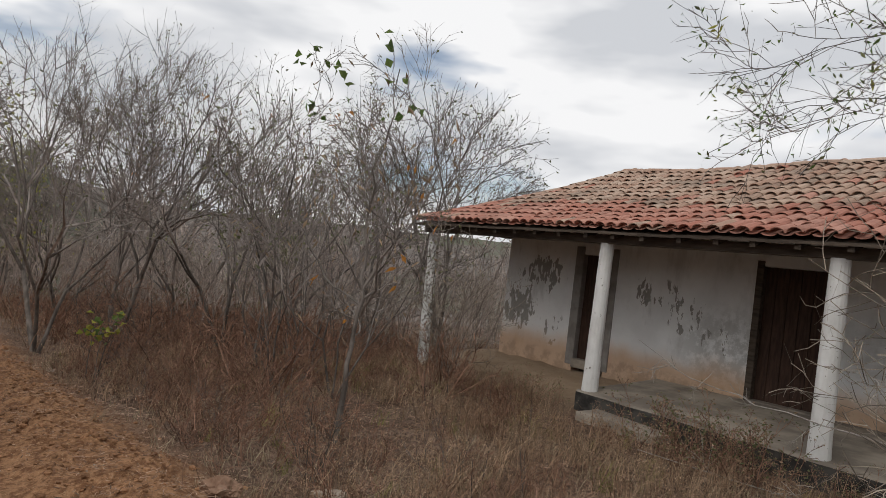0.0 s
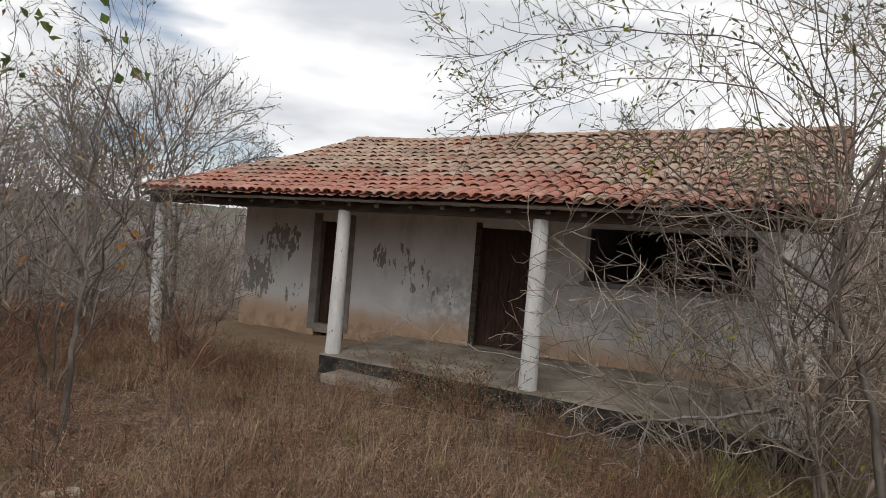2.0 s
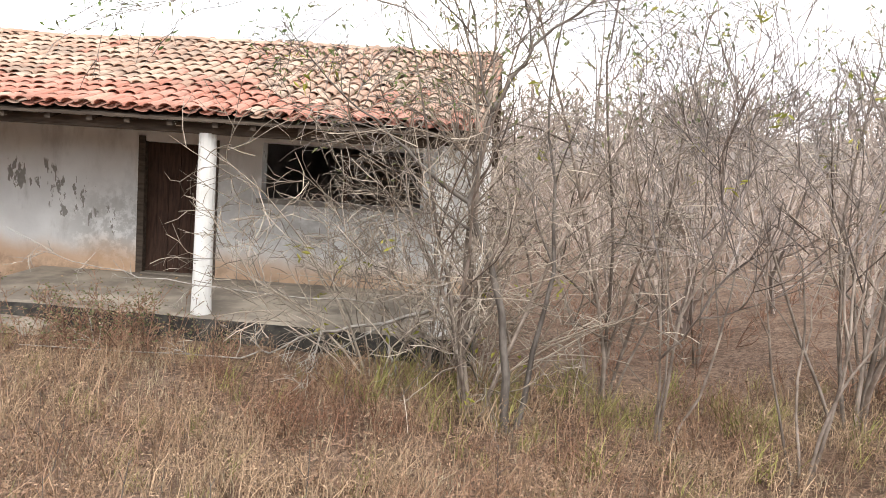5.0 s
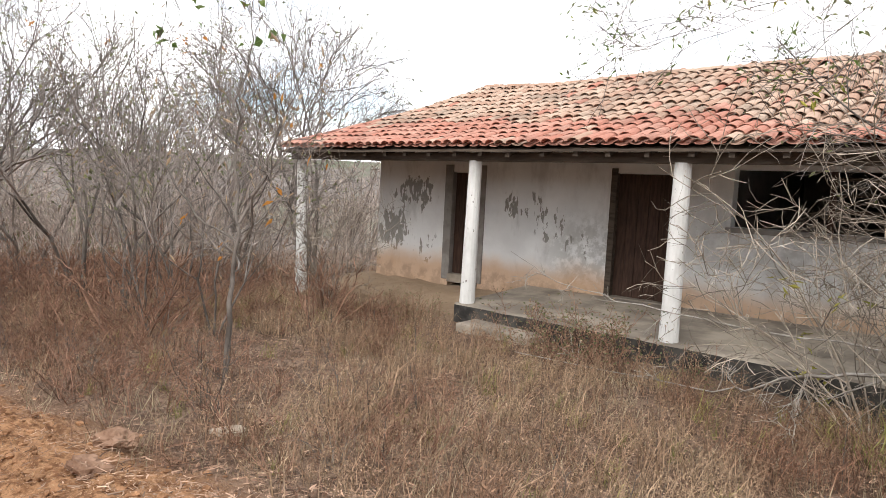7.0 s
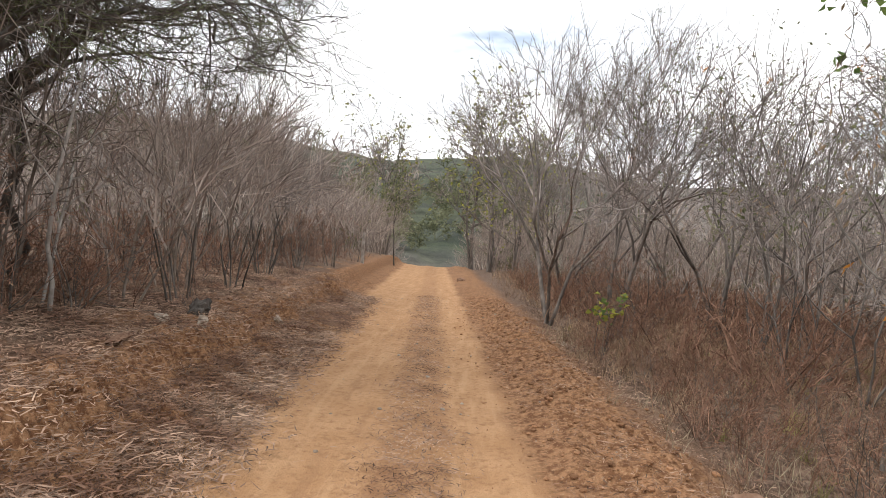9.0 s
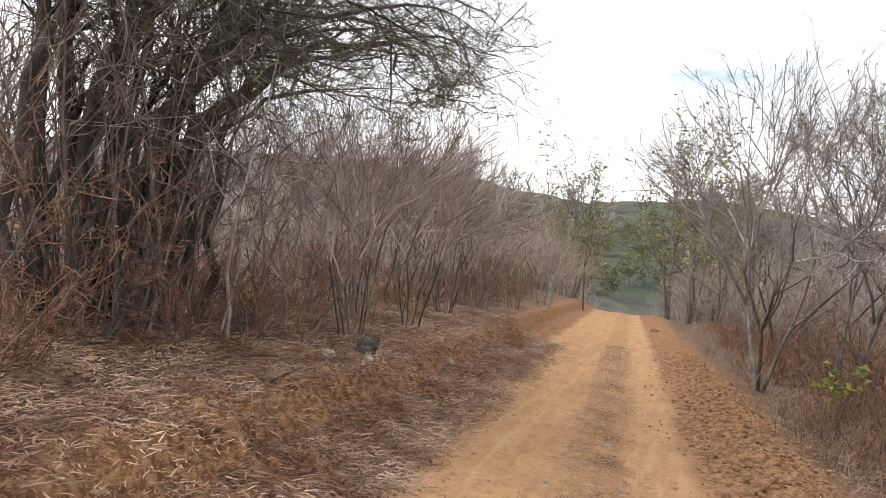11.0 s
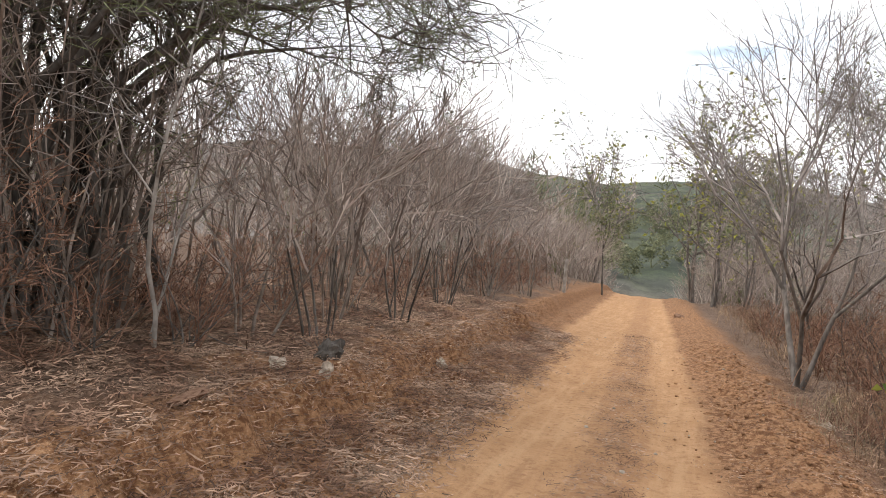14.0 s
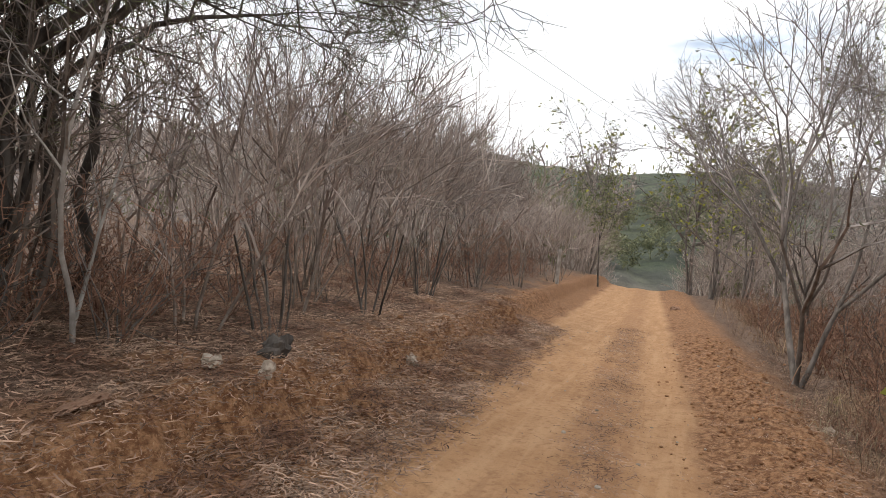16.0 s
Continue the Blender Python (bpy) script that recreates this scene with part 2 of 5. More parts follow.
def tile_material(name, base, pale, dark, source):
    m, nt, b = shader(name, 0.9)
    if source == "island":
        rnd = nt.nodes.new("ShaderNodeNewGeometry").outputs["Random Per Island"]
    else:
        rnd = nt.nodes.new("ShaderNodeObjectInfo").outputs["Random"]
    col = blend(nt, rnd, base, pale)
    stain = math_node(nt, "ADD", noise_node(nt, 1.1, 5, 0.65), math_node(nt, "MULTIPLY_ADD", rnd, 0.16, -0.08))
    col = blend(nt, math_node(nt, "MULTIPLY", ramp01(nt, stain, 0.48, 0.66), 0.6), col, dark)
    col = blend(nt, math_node(nt, "MULTIPLY", ramp01(nt, noise_node(nt, 26, 5, 0.7), 0.50, 0.72), 0.5), col, dark)
    nt.links.new(col, b.inputs["Base Color"])
    relief(nt, b, noise_node(nt, 40, 4, 0.6), 0.4, 0.006)
    return m


EARTH = ground_material()
PLASTER = plaster_material()
WHITE, WHITE_WORN = whitewash("white_column_paint", 0.0), whitewash("flaking_white_paint", 0.12)
TILE_RED = tile_material("red_clay_tile", (0.39, 0.165, 0.118), (0.50, 0.275, 0.212), (0.23, 0.110, 0.080), "object")
TILE_OLD = tile_material("weathered_clay_tile", (0.37, 0.228, 0.165), (0.51, 0.385, 0.300), (0.17, 0.125, 0.097), "object")
TILE_RED_MANY = tile_material("red_clay_tiles", (0.39, 0.165, 0.118), (0.50, 0.275, 0.212), (0.23, 0.110, 0.080), "island")
TILE_OLD_MANY = tile_material("weathered_clay_tiles", (0.37, 0.228, 0.165), (0.51, 0.385, 0.300), (0.17, 0.125, 0.097), "island")
CONCRETE = simple("stained_concrete", (0.36, 0.310, 0.252), (0.190, 0.162, 0.134), 1.6, 0.85, 0.4, 0.01, 0.05)
CONCRETE_DARK = simple("blackened_concrete", (0.030, 0.028, 0.026), (0.085, 0.078, 0.070), 5, 0.9, 0.5, 0.01, 0.1)
JAMB = simple("grey_jamb_plaster", (0.20, 0.18, 0.165), (0.28, 0.26, 0.24), 4, 0.85, 0.3, 0.01, 0.08)
WOOD_DARK = simple("dark_door_wood", (0.045, 0.026, 0.019), (0.075, 0.042, 0.030), 9, 0.7, 0.3, 0.004, 0.25, stretch=(3, 3, 0.4))
TIMBER = simple("grey_brown_timber", (0.058, 0.044, 0.035), (0.105, 0.082, 0.064), 6, 0.85, 0.4, 0.006, 0.2, stretch=(0.4, 3, 3))
# far darker than the limewash: the room's dimness is put into the colour
INNER = simple("shaded_inner_plaster", (0.22, 0.20, 0.18), (0.16, 0.145, 0.13), 2, 0.9, 0.2, 0.01, 0.05)
BARK = simple("grey_bark", (0.095, 0.080, 0.069), (0.20, 0.174, 0.153), 9, 0.9, 0.5, 0.008, 0.25, stretch=(1, 1, 0.35))
BARK_PALE = simple("pale_bark", (0.24, 0.215, 0.19), (0.40, 0.37, 0.335), 11, 0.9, 0.5, 0.006, 0.2, stretch=(1, 1, 0.5))
BARK_DARK = simple("dark_bark", (0.055, 0.047, 0.041), (0.13, 0.115, 0.10), 8, 0.9, 0.6, 0.010, 0.3, stretch=(1, 1, 0.3))
TWIG = simple("dry_twigs", (0.150, 0.127, 0.114), (0.285, 0.250, 0.228), 3, 0.9, 0, 0, 0.5)
# dry twigs lightened: sunlit haze is put into the colour, near saplings too
TWIG_HAZE = simple("haze_lightened_twigs", (0.245, 0.198, 0.170), (0.40, 0.335, 0.292), 1, 0.9, 0, 0, 0.5)
TWIG_BROWN = simple("brown_twigs", (0.165, 0.088, 0.058), (0.290, 0.170, 0.118), 3, 0.9, 0, 0, 0.55)
SHOOT = simple("grey_brown_shoots", (0.125, 0.098, 0.079), (0.26, 0.215, 0.18), 5, 0.9, 0, 0, 0.45)
TWIG_TAN = simple("tan_twigs", (0.20, 0.165, 0.132), (0.39, 0.334, 0.272), 4, 0.9, 0, 0, 0.5)
TWIG_PALE = simple("bleached_twigs", (0.34, 0.31, 0.27), (0.48, 0.45, 0.40), 5, 0.9, 0, 0, 0.2)
GRASS = simple("dry_red_weeds", (0.185, 0.100, 0.064), (0.365, 0.262, 0.172), 0.8, 0.9, 0, 0, 0.6)
TUFT = simple("yellow_green_grass", (0.17, 0.165, 0.055), (0.31, 0.275, 0.10), 2, 0.8, 0, 0, 0.4)
STRAW = simple("pale_straw", (0.26, 0.20, 0.125), (0.40, 0.335, 0.23), 1.5, 0.9, 0, 0, 0.35)
LITTER = simple("dead_leaf_litter", (0.160, 0.086, 0.055), (0.37, 0.250, 0.176), 1.6, 0.9, 0, 0, 0.7)
LEAF = simple("green_leaves", (0.095, 0.150, 0.040), (0.16, 0.215, 0.065), 2, 0.6, 0, 0, 0.4, lit=0.45)
LEAF_OLIVE = simple("olive_leaves", (0.130, 0.145, 0.068), (0.20, 0.20, 0.10), 2, 0.7, 0, 0, 0.4, lit=0.4)
PENCIL = simple("green_brown_pencil_twigs", (0.080, 0.086, 0.045), (0.175, 0.195, 0.095), 2, 0.7, 0, 0, 0.5)
LEAF_DRY = simple("withered_leaves", (0.26, 0.185, 0.115), (0.40, 0.30, 0.20), 2, 0.85, 0, 0, 0.4, lit=0.3)
LEAF_ORANGE = simple("orange_leaves", (0.48, 0.20, 0.045), (0.55, 0.28, 0.07), 3, 0.8, 0, 0, 0.3, lit=0.4)
LEAF_YELLOW = simple("yellow_green_leaves", (0.24, 0.26, 0.05), (0.36, 0.33, 0.07), 3, 0.7, 0, 0, 0.3, lit=0.4)
STONE = simple("pale_stone", (0.225, 0.170, 0.125), (0.42, 0.36, 0.29), 7, 0.9, 0.5, 0.01, 0.2)
STONE_GREY = simple("grey_brown_stone", (0.085, 0.066, 0.048), (0.235, 0.195, 0.145), 6, 0.95, 0.8, 0.03, 0.1)
CLOD = simple("red_earth_clod", (0.23, 0.114, 0.057), (0.38, 0.208, 0.110), 14, 0.95, 0.9, 0.03, 0.3)
STONE_RED = simple("red_brown_stone", (0.15, 0.085, 0.055), (0.25, 0.155, 0.105), 8, 0.95, 0.7, 0.02, 0.2)
WIRE = simple("wire", (0.10, 0.10, 0.10), (0.14, 0.14, 0.14), 5, 0.6)


# ---------------------------------------------------------------- mesh helpers
def mesh_of(name, verts, faces, material, smooth=False):
    me = bpy.data.meshes.new(name)
    me.from_pydata(verts if isinstance(verts, list) else verts.tolist(), [], faces if isinstance(faces, list) else faces.tolist())
    me.materials.append(material)
    if smooth:
        me.polygons.foreach_set("use_smooth", [True] * len(me.polygons))
    me.update()
    return me


def piece(name, verts, faces, material, parent=None, label="", smooth=False):
    ob = new(name, mesh_of(name, verts, faces, material, smooth))
    if parent is not None:
        ob.parent = parent
    if label:
        tagged(ob, label)
    return ob


def part(name, bm, material, parent=None, label="", smooth=False):
    me = bpy.data.meshes.new(name)
    bm.to_mesh(me)
    bm.free()
    me.materials.append(material)
    if smooth:
        me.polygons.foreach_set("use_smooth", [True] * len(me.polygons))
    ob = new(name, me)
    if parent is not None:
        ob.parent = parent
    if label:
        tagged(ob, label)
    return ob


def box(bm, corners_lo, corners_hi, jitter=0.0, bevel=0.0, turn=None):
    x0, y0, z0 = corners_lo
    x1, y1, z1 = corners_hi
    made = bmesh.ops.create_cube(bm, size=1.0)["verts"]
    for v in made:
        v.co = Vector((x0 if v.co.x < 0 else x1, y0 if v.co.y < 0 else y1, z0 if v.co.z < 0 else z1))
        if jitter:
            v.co += Vector([random.uniform(-jitter, jitter) for _ in range(3)])
        if turn is not None:
            v.co = turn @ v.co
    if bevel:
        edges = list({e for v in made for e in v.link_edges})
        bmesh.ops.bevel(bm, geom=edges, offset=bevel, segments=2, affect="EDGES", profile=0.6)


def tubes(lines, sides=3):
    """Joined tapering tubes along poly-lines of (points, radii)."""
    V, F, base = [], [], 0
    ang = np.arange(sides) * (2 * math.pi / sides)
    ca, sa = np.cos(ang)[None, :, None], np.sin(ang)[None, :, None]
    for pts, rad in lines:
        pts, rad = np.asarray(pts, float), np.asarray(rad, float)
        d = pts[-1] - pts[0]
        d /= np.linalg.norm(d) + 1e-9
        a = np.array((1.0, 0, 0)) if abs(d[0]) < 0.8 else np.array((0, 1.0, 0))
        u = np.cross(d, a)
        u /= np.linalg.norm(u)
        v = np.cross(d, u)
        ring = pts[:, None, :] + rad[:, None, None] * (ca * u[None, None, :] + sa * v[None, None, :])
        V.append(ring.reshape(-1, 3))
        n = len(pts)
        i = np.arange(n - 1)[:, None] * sides
        j = np.arange(sides)[None, :]
        k = (j + 1) % sides
        F.append((np.stack([i + j, i + k, i + sides + k, i + sides + j], -1) + base).reshape(-1, 4))
        base += n * sides
    return np.concatenate(V), np.concatenate(F)


def sstep(a, b, v):
    u = min(1.0, max(0.0, (v - a) / (b - a)))
    return u * u * (3 - 2 * u)


def mix(a, b, u):
    return a + (b - a) * u


# ---------------------------------------------------------------- ground
def road_mid(x):
    return -0.10 + 0.05 * x


def road_z(x):
    z = 0.55 + (0.078 * (x + 0.3) if x < -0.3 else 0.03 * min(x + 0.3, 12))
    if x < -38:
        z -= 0.004 * (x + 38) ** 2
    return max(z, -9.0)


def ground(x, y):
    """Height of the bare ground: road, berm, house yard on one side, bank on the other."""
    d, zr = y - road_mid(x), road_z(x)
    if d >= 0:
        yard = mix(0.05, zr + 0.12, sstep(-6, -14, x)) if x < 0 else mix(0.05, 0.60, sstep(1.8, 4.5, x))
        berm = 0.16 * math.exp(-((d - 1.9) / 0.5) ** 2)
        z = mix(zr, yard, sstep(1.6, 5.5, d)) + berm
        ramp = sstep(7.9, 9.3, y) * sstep(-12.0, -11.0, x) * sstep(-6.5, -7.1, x) * sstep(17, 15, y)
        return mix(z, 0.30, ramp)
    e = -d + 0.26 * noise.noise((x * 1.1, 0.0, 3.0)) + 0.16 * noise.noise((x * 3.7, 0.0, 8.0))
    return zr + 0.12 * sstep(1.15, 1.75, e) + 0.34 * sstep(1.82, 2.14, e) + 0.25 * sstep(2.3, 6, e)


SKYLINE = [(-180, 3.0), (-60, 4.0), (-27, 5.0), (-11, 5.2), (20, 3), (60, 1.8), (77, 1.5), (80, 2.1), (84, 2.8), (94, 2.3), (99, 1.8), (105, 2.6), (110, 3.1), (118, 3.2), (124, 3), (132, 2), (160, 2.5), (180, 3)]


def far_ground(x, y):
    r = math.hypot(x, y)
    az = math.degrees(math.atan2(-x, y))
    z = ground(x, y)
    if r < 40:
        return z
    elev = float(np.interp(az, [a for a, _ in SKYLINE], [e for _, e in SKYLINE]))
    elev += 0.35 * noise.noise((az * 0.11, 3.0, 0)) + 0.10 * noise.noise((az * 0.7, 9.0, 0))
    crest = 300 if not -50 < az < 20 else 130
    top = 2 + crest * math.tan(radians(elev))
    z = mix(z, min(z, -4.0) if crest > 200 else z, sstep(42, 80, r))
    z = mix(z, top, sstep(70 if crest > 200 else 28, crest, r))
    return z + sstep(60, 120, r) * (2.2 * noise.noise((x * 0.045, y * 0.045, 1)) + 1.1 * noise.noise((x * 0.16, y * 0.16, 5)))


def spaced(lo, hi, fine, step, far):
    a = list(np.arange(lo, hi + 1e-6, fine))
    s, v = step, a[-1]
    while v < far:
        v += s
        s = min(s * 1.13, 9)
        a.append(v)
    s, v = step, a[0]
    while v > -far:
        v -= s
        s = min(s * 1.13, 9)
        a.insert(0, v)
    return np.array(a)


def crumbs(x, y):
    """Small relief of the bare earth: clods, hollows and the two wheel tracks."""
    d = y - road_mid(x)
    a = abs(d)
    rough = 0.008 + 0.085 * sstep(1.0, 1.7, a) * sstep(4.5, 2.8, a) + 0.03 * sstep(2.5, 4, a)
    z = rough * (noise.noise((x * 1.7, y * 1.7, 0)) + 0.7 * noise.noise((x * 5.1, y * 5.1, 4)) + 0.35 * noise.noise((x * 13, y * 13, 7)))
    return z - 0.035 * (math.exp(-((d + 0.45) / 0.32) ** 2) + math.exp(-((d - 0.68) / 0.24) ** 2))


def build_ground():
    xs, ys = spaced(-17, 3, 0.10, 0.16, 460), spaced(-4.6, 5.0, 0.08, 0.14, 460)
    verts = []
    for y in ys:
        for x in xs:
            z = far_ground(x, y)
            if abs(x) < 60 and abs(y) < 30:
                z += crumbs(x, y)
            verts.append((x, y, z))
    n = len(xs)
    r, c = np.meshgrid(np.arange(len(ys) - 1), np.arange(n - 1), indexing="ij")
    i = (r * n + c).reshape(-1)
    faces = np.stack([i, i + 1, i + n + 1, i + n], -1)
    ob = piece("ground", verts, faces, EARTH, smooth=True)
    tagged(ob, "orange dirt road between banks, dry weedy yard and wooded hills", "ground", kind="structure")


build_ground()


# ---------------------------------------------------------------- the house
WALL_A, WALL_B = Vector((-10.82, 9.80, 0)), Vector((-0.52, 10.60, 0))
WALL_DIR = (WALL_B - WALL_A).normalized()
WALL_TURN = Matrix.Translation(WALL_A) @ WALL_DIR.to_track_quat("X", "Z").to_matrix().to_4x4()
WALL_LEN = (WALL_B - WALL_A).length
EAVE_Y, EAVE_Z, RIDGE_Y, RIDGE_Z = 7.98, 2.72, 11.95, 4.30
X_LEFT, X_RIDGE, X_RIGHT = -11.75, -9.80, -0.36


def at_wall(x):
    """Distance along the front wall of the place with that x."""
    return (x - WALL_A.x) / WALL_DIR.x


def roof_z(x, y):
    """Top of the roof boards, a little hollow between ridge and eave."""
    u = (y - EAVE_Y) / (RIDGE_Y - EAVE_Y)
    u = u if u <= 1 else 2 - u
    sag = -0.05 * math.sin(math.pi * min(1, max(0, (x + 9.8) / 3.9))) * u if x < -5.9 else 0.0
    return EAVE_Z + (RIDGE_Z - EAVE_Z) * u - 0.06 * math.sin(math.pi * u) + sag + 0.015 * noise.noise((x * 0.9, y, 2))


house = tagged(new("house"), "abandoned white limewashed house with a clay tile roof and veranda", "house")


def front_wall():
    d1a, d1b, d2a, d2b, wa, wb = (at_wall(v) for v in (-8.95, -8.26, -5.66, -4.60, -3.85, -1.42))
    for s0, s1, z0, z1 in ((0, d1a, -0.4, 2.95), (d1a, d1b, 2.46, 2.95), (d1b, d2a, -0.4, 2.95), (d2a, d2b, 2.52, 2.95), (d2b, wa, -0.4, 2.95),
                           (wa, wb, -0.4, 1.78), (wa, wb, 2.62, 2.95), (wb, WALL_LEN, -0.4, 2.95)):
        bm = bmesh.new()
        box(bm, (s0, 0, z0), (s1, 0.26, z1), turn=WALL_TURN)
        part("front_wall", bm, PLASTER, house, "white limewash, flaked and stained rusty at the foot")
    for a, b in ((d1a, d1b), (d2a, d2b)):
        frame_bm = bmesh.new()
        w = 0.15 if a == d1a else 0.07
        box(frame_bm, (a - w, -0.025, 0.40), (a + 0.03, 0.10, 2.60), 0.004, 0.006, WALL_TURN)
        box(frame_bm, (b - 0.03, -0.025, 0.40), (b + 0.09, 0.10, 2.60), 0.004, 0.006, WALL_TURN)
        part("door_frame", frame_bm, JAMB if a == d1a else TIMBER, house, "grey worn door surround")
    # doors of upright boards, set back in the openings
    for a, b, top in ((d1a, d1b, 2.46), (d2a, d2b, 2.52)):
        door = new("door")
        door.parent = house
        tagged(door, "dark brown boarded wooden door, shut")
        n = 6
        for i in range(n):
            bm = bmesh.new()
            s0, s1 = mix(a, b, i / n) + 0.004, mix(a, b, (i + 1) / n) - 0.004
            box(bm, (s0, 0.12 + random.uniform(-0.004, 0.004), 0.47), (s1, 0.155, top - 0.004), 0, 0.004, WALL_TURN)
            part("plank", bm, WOOD_DARK, door)
        bm = bmesh.new()
        box(bm, (a + 0.02, -0.06, 0.36), (b - 0.02, 0.24, 0.52), 0.004, 0.012, WALL_TURN)
        part("threshold", bm, CONCRETE, door)
    window = new("window")
    window.parent = house
    tagged(window, "wide low window opening with broken dark wooden slats")
    bm = bmesh.new()
    box(bm, (wa - 0.06, -0.05, 1.70), (wb + 0.06, 0.10, 1.776), 0.004, 0.01, WALL_TURN)
    part("sill", bm, JAMB, window)
    bm = bmesh.new()
    mid = mix(wa, wb, 0.52)
    box(bm, (mid - 0.04, 0.06, 1.78), (mid + 0.04, 0.14, 2.62), 0, 0.006, WALL_TURN)
    part("mullion", bm, WOOD_DARK, window)
    for i in range(7):
        bm = bmesh.new()
        z = 1.84 + i * 0.11
        box(bm, (mid + 0.05, 0.08, z), (wb - 0.01, 0.13, z + 0.035), 0.008, 0, WALL_TURN)
        part("slat", bm, TIMBER, window)


def other_walls():
    bm = bmesh.new()
    box(bm, (WALL_B.x - 0.25, 10.88, -0.4), (WALL_B.x, 15.6, 2.9))
    v = [bm.verts.new(p) for p in ((WALL_B.x - 0.25, 10.6, 2.9), (WALL_B.x, 10.6, 2.9), (WALL_B.x, RIDGE_Y, RIDGE_Z - 0.12), (WALL_B.x - 0.25, RIDGE_Y, RIDGE_Z - 0.12), (WALL_B.x - 0.25, 15.6, 2.9), (WALL_B.x, 15.6, 2.9))]
    for f in ((0, 1, 2, 3), (3, 2, 5, 4), (1, 5, 2), (0, 3, 4), (0, 4, 5, 1)):
        bm.faces.new([v[i] for i in f])
    part("side_wall", bm, WHITE_WORN, house, "white gable wall, paint flaking")
    bm = bmesh.new()
    box(bm, (-10.85, 10.1, -0.4), (-10.6, 15.6, 2.9))
    part("side_wall", bm, PLASTER, house)
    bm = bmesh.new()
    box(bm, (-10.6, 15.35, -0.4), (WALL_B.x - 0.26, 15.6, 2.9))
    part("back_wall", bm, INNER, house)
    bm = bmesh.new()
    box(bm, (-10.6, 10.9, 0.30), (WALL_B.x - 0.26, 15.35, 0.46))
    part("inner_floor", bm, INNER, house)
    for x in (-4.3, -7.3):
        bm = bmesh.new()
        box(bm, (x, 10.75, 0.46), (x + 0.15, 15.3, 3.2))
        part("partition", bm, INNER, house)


def veranda():
    bm = bmesh.new()
    n = 22
    rows = []
    for i in range(n + 1):
        x = mix(-7.18, -0.40, i / n)
        wy = WALL_A.y + (x - WALL_A.x) * WALL_DIR.y / WALL_DIR.x
        e = 0.02 * noise.noise((x * 2.0, 0, 0))
        rows.append([bm.verts.new(p) for p in ((x, 8.12 + e, -0.1), (x, 8.12 + e, 0.335 + e * 0.4), (x, 8.15 + e, 0.362), (x, 9.1, 0.42), (x, wy - 0.003, 0.50), (x, wy - 0.003, -0.1))])
    for a, b in zip(rows, rows[1:]):
        for j in range(5):
            bm.faces.new((a[j], b[j], b[j + 1], a[j + 1]))
    bm.faces.new(rows[0])
    bm.faces.new(rows[-1][::-1])
    ob = part("veranda_floor", bm, CONCRETE, house, "cracked grey concrete veranda floor with damp stains")
    ob.data.materials.append(CONCRETE_DARK)
    for p in ob.data.polygons:
        if p.center.z < 0.34 and abs(p.normal.z) < 0.5:
            p.material_index = 1
    bm = bmesh.new()
    box(bm, (-6.75, 7.66, -0.1), (-5.45, 8.115, 0.17), 0.015, 0.02)
    part("step", bm, CONCRETE, house, "worn concrete step")


def column(name_label, foot, top, r0, r1, material, square=False):
    n, sides = 9, 16
    V, F = [], []
    for i in range(n):
        u = i / (n - 1)
        c = Vector(foot).lerp(Vector(top), u)
        r = mix(r0, r1, u)
        if i == 0:
            r *= 1.06
        for k in range(sides):
            a = 2 * math.pi * k / sides
            w = r * (1 + 0.03 * noise.noise((c.x * 3 + math.cos(a), math.sin(a), c.z * 3)))
            V.append((c.x + w * math.cos(a), c.y + w * math.sin(a), c.z))
    for i in range(n - 1):
        for k in range(sides):
            F.append([i * sides + k, i * sides + (k + 1) % sides, (i + 1) * sides + (k + 1) % sides, (i + 1) * sides + k])
    F.append(list(range(sides))[::-1])
    F.append([(n - 1) * sides + k for k in range(sides)])
    piece("column", V, F, material, house, name_label, smooth=False)


def timbers():
    bm = bmesh.new()
    box(bm, (-11.7, 8.20, 2.565), (X_RIGHT - 0.05, 8.34, 2.70), 0.006, 0.012)
    part("eave_beam", bm, TIMBER, house, "grey-brown wooden beam over the columns")
    n = 22
    for i in range(n):
        x = mix(-11.45, X_RIGHT - 0.1, i / (n - 1)) + random.uniform(-0.04, 0.04)
        bm = bmesh.new()
        w = 0.035
        y0, y1 = EAVE_Y + 0.04, RIDGE_Y - 0.05
        if x < X_RIDGE:
            y1 = mix(EAVE_Y, RIDGE_Y, (x - X_LEFT) / (X_RIDGE - X_LEFT)) - 0.05
        if y1 - y0 < 0.2:
            continue
        vs = []
        steps = 6
        for k in range(steps + 1):
            y = mix(y0, y1, k / steps)
            z = roof_z(x, y) - 0.035
            vs.append([bm.verts.new((x + dx, y, z + dz)) for dx, dz in ((-w, -0.07), (w, -0.07), (w, 0), (-w, 0))])
        for a, b in zip(vs, vs[1:]):
            for j in range(4):
                bm.faces.new((a[j], a[(j + 1) % 4], b[(j + 1) % 4], b[j]))
        bm.faces.new(vs[0][::-1])
        bm.faces.new(vs[-1])
        part("rafter", bm, TIMBER, house)


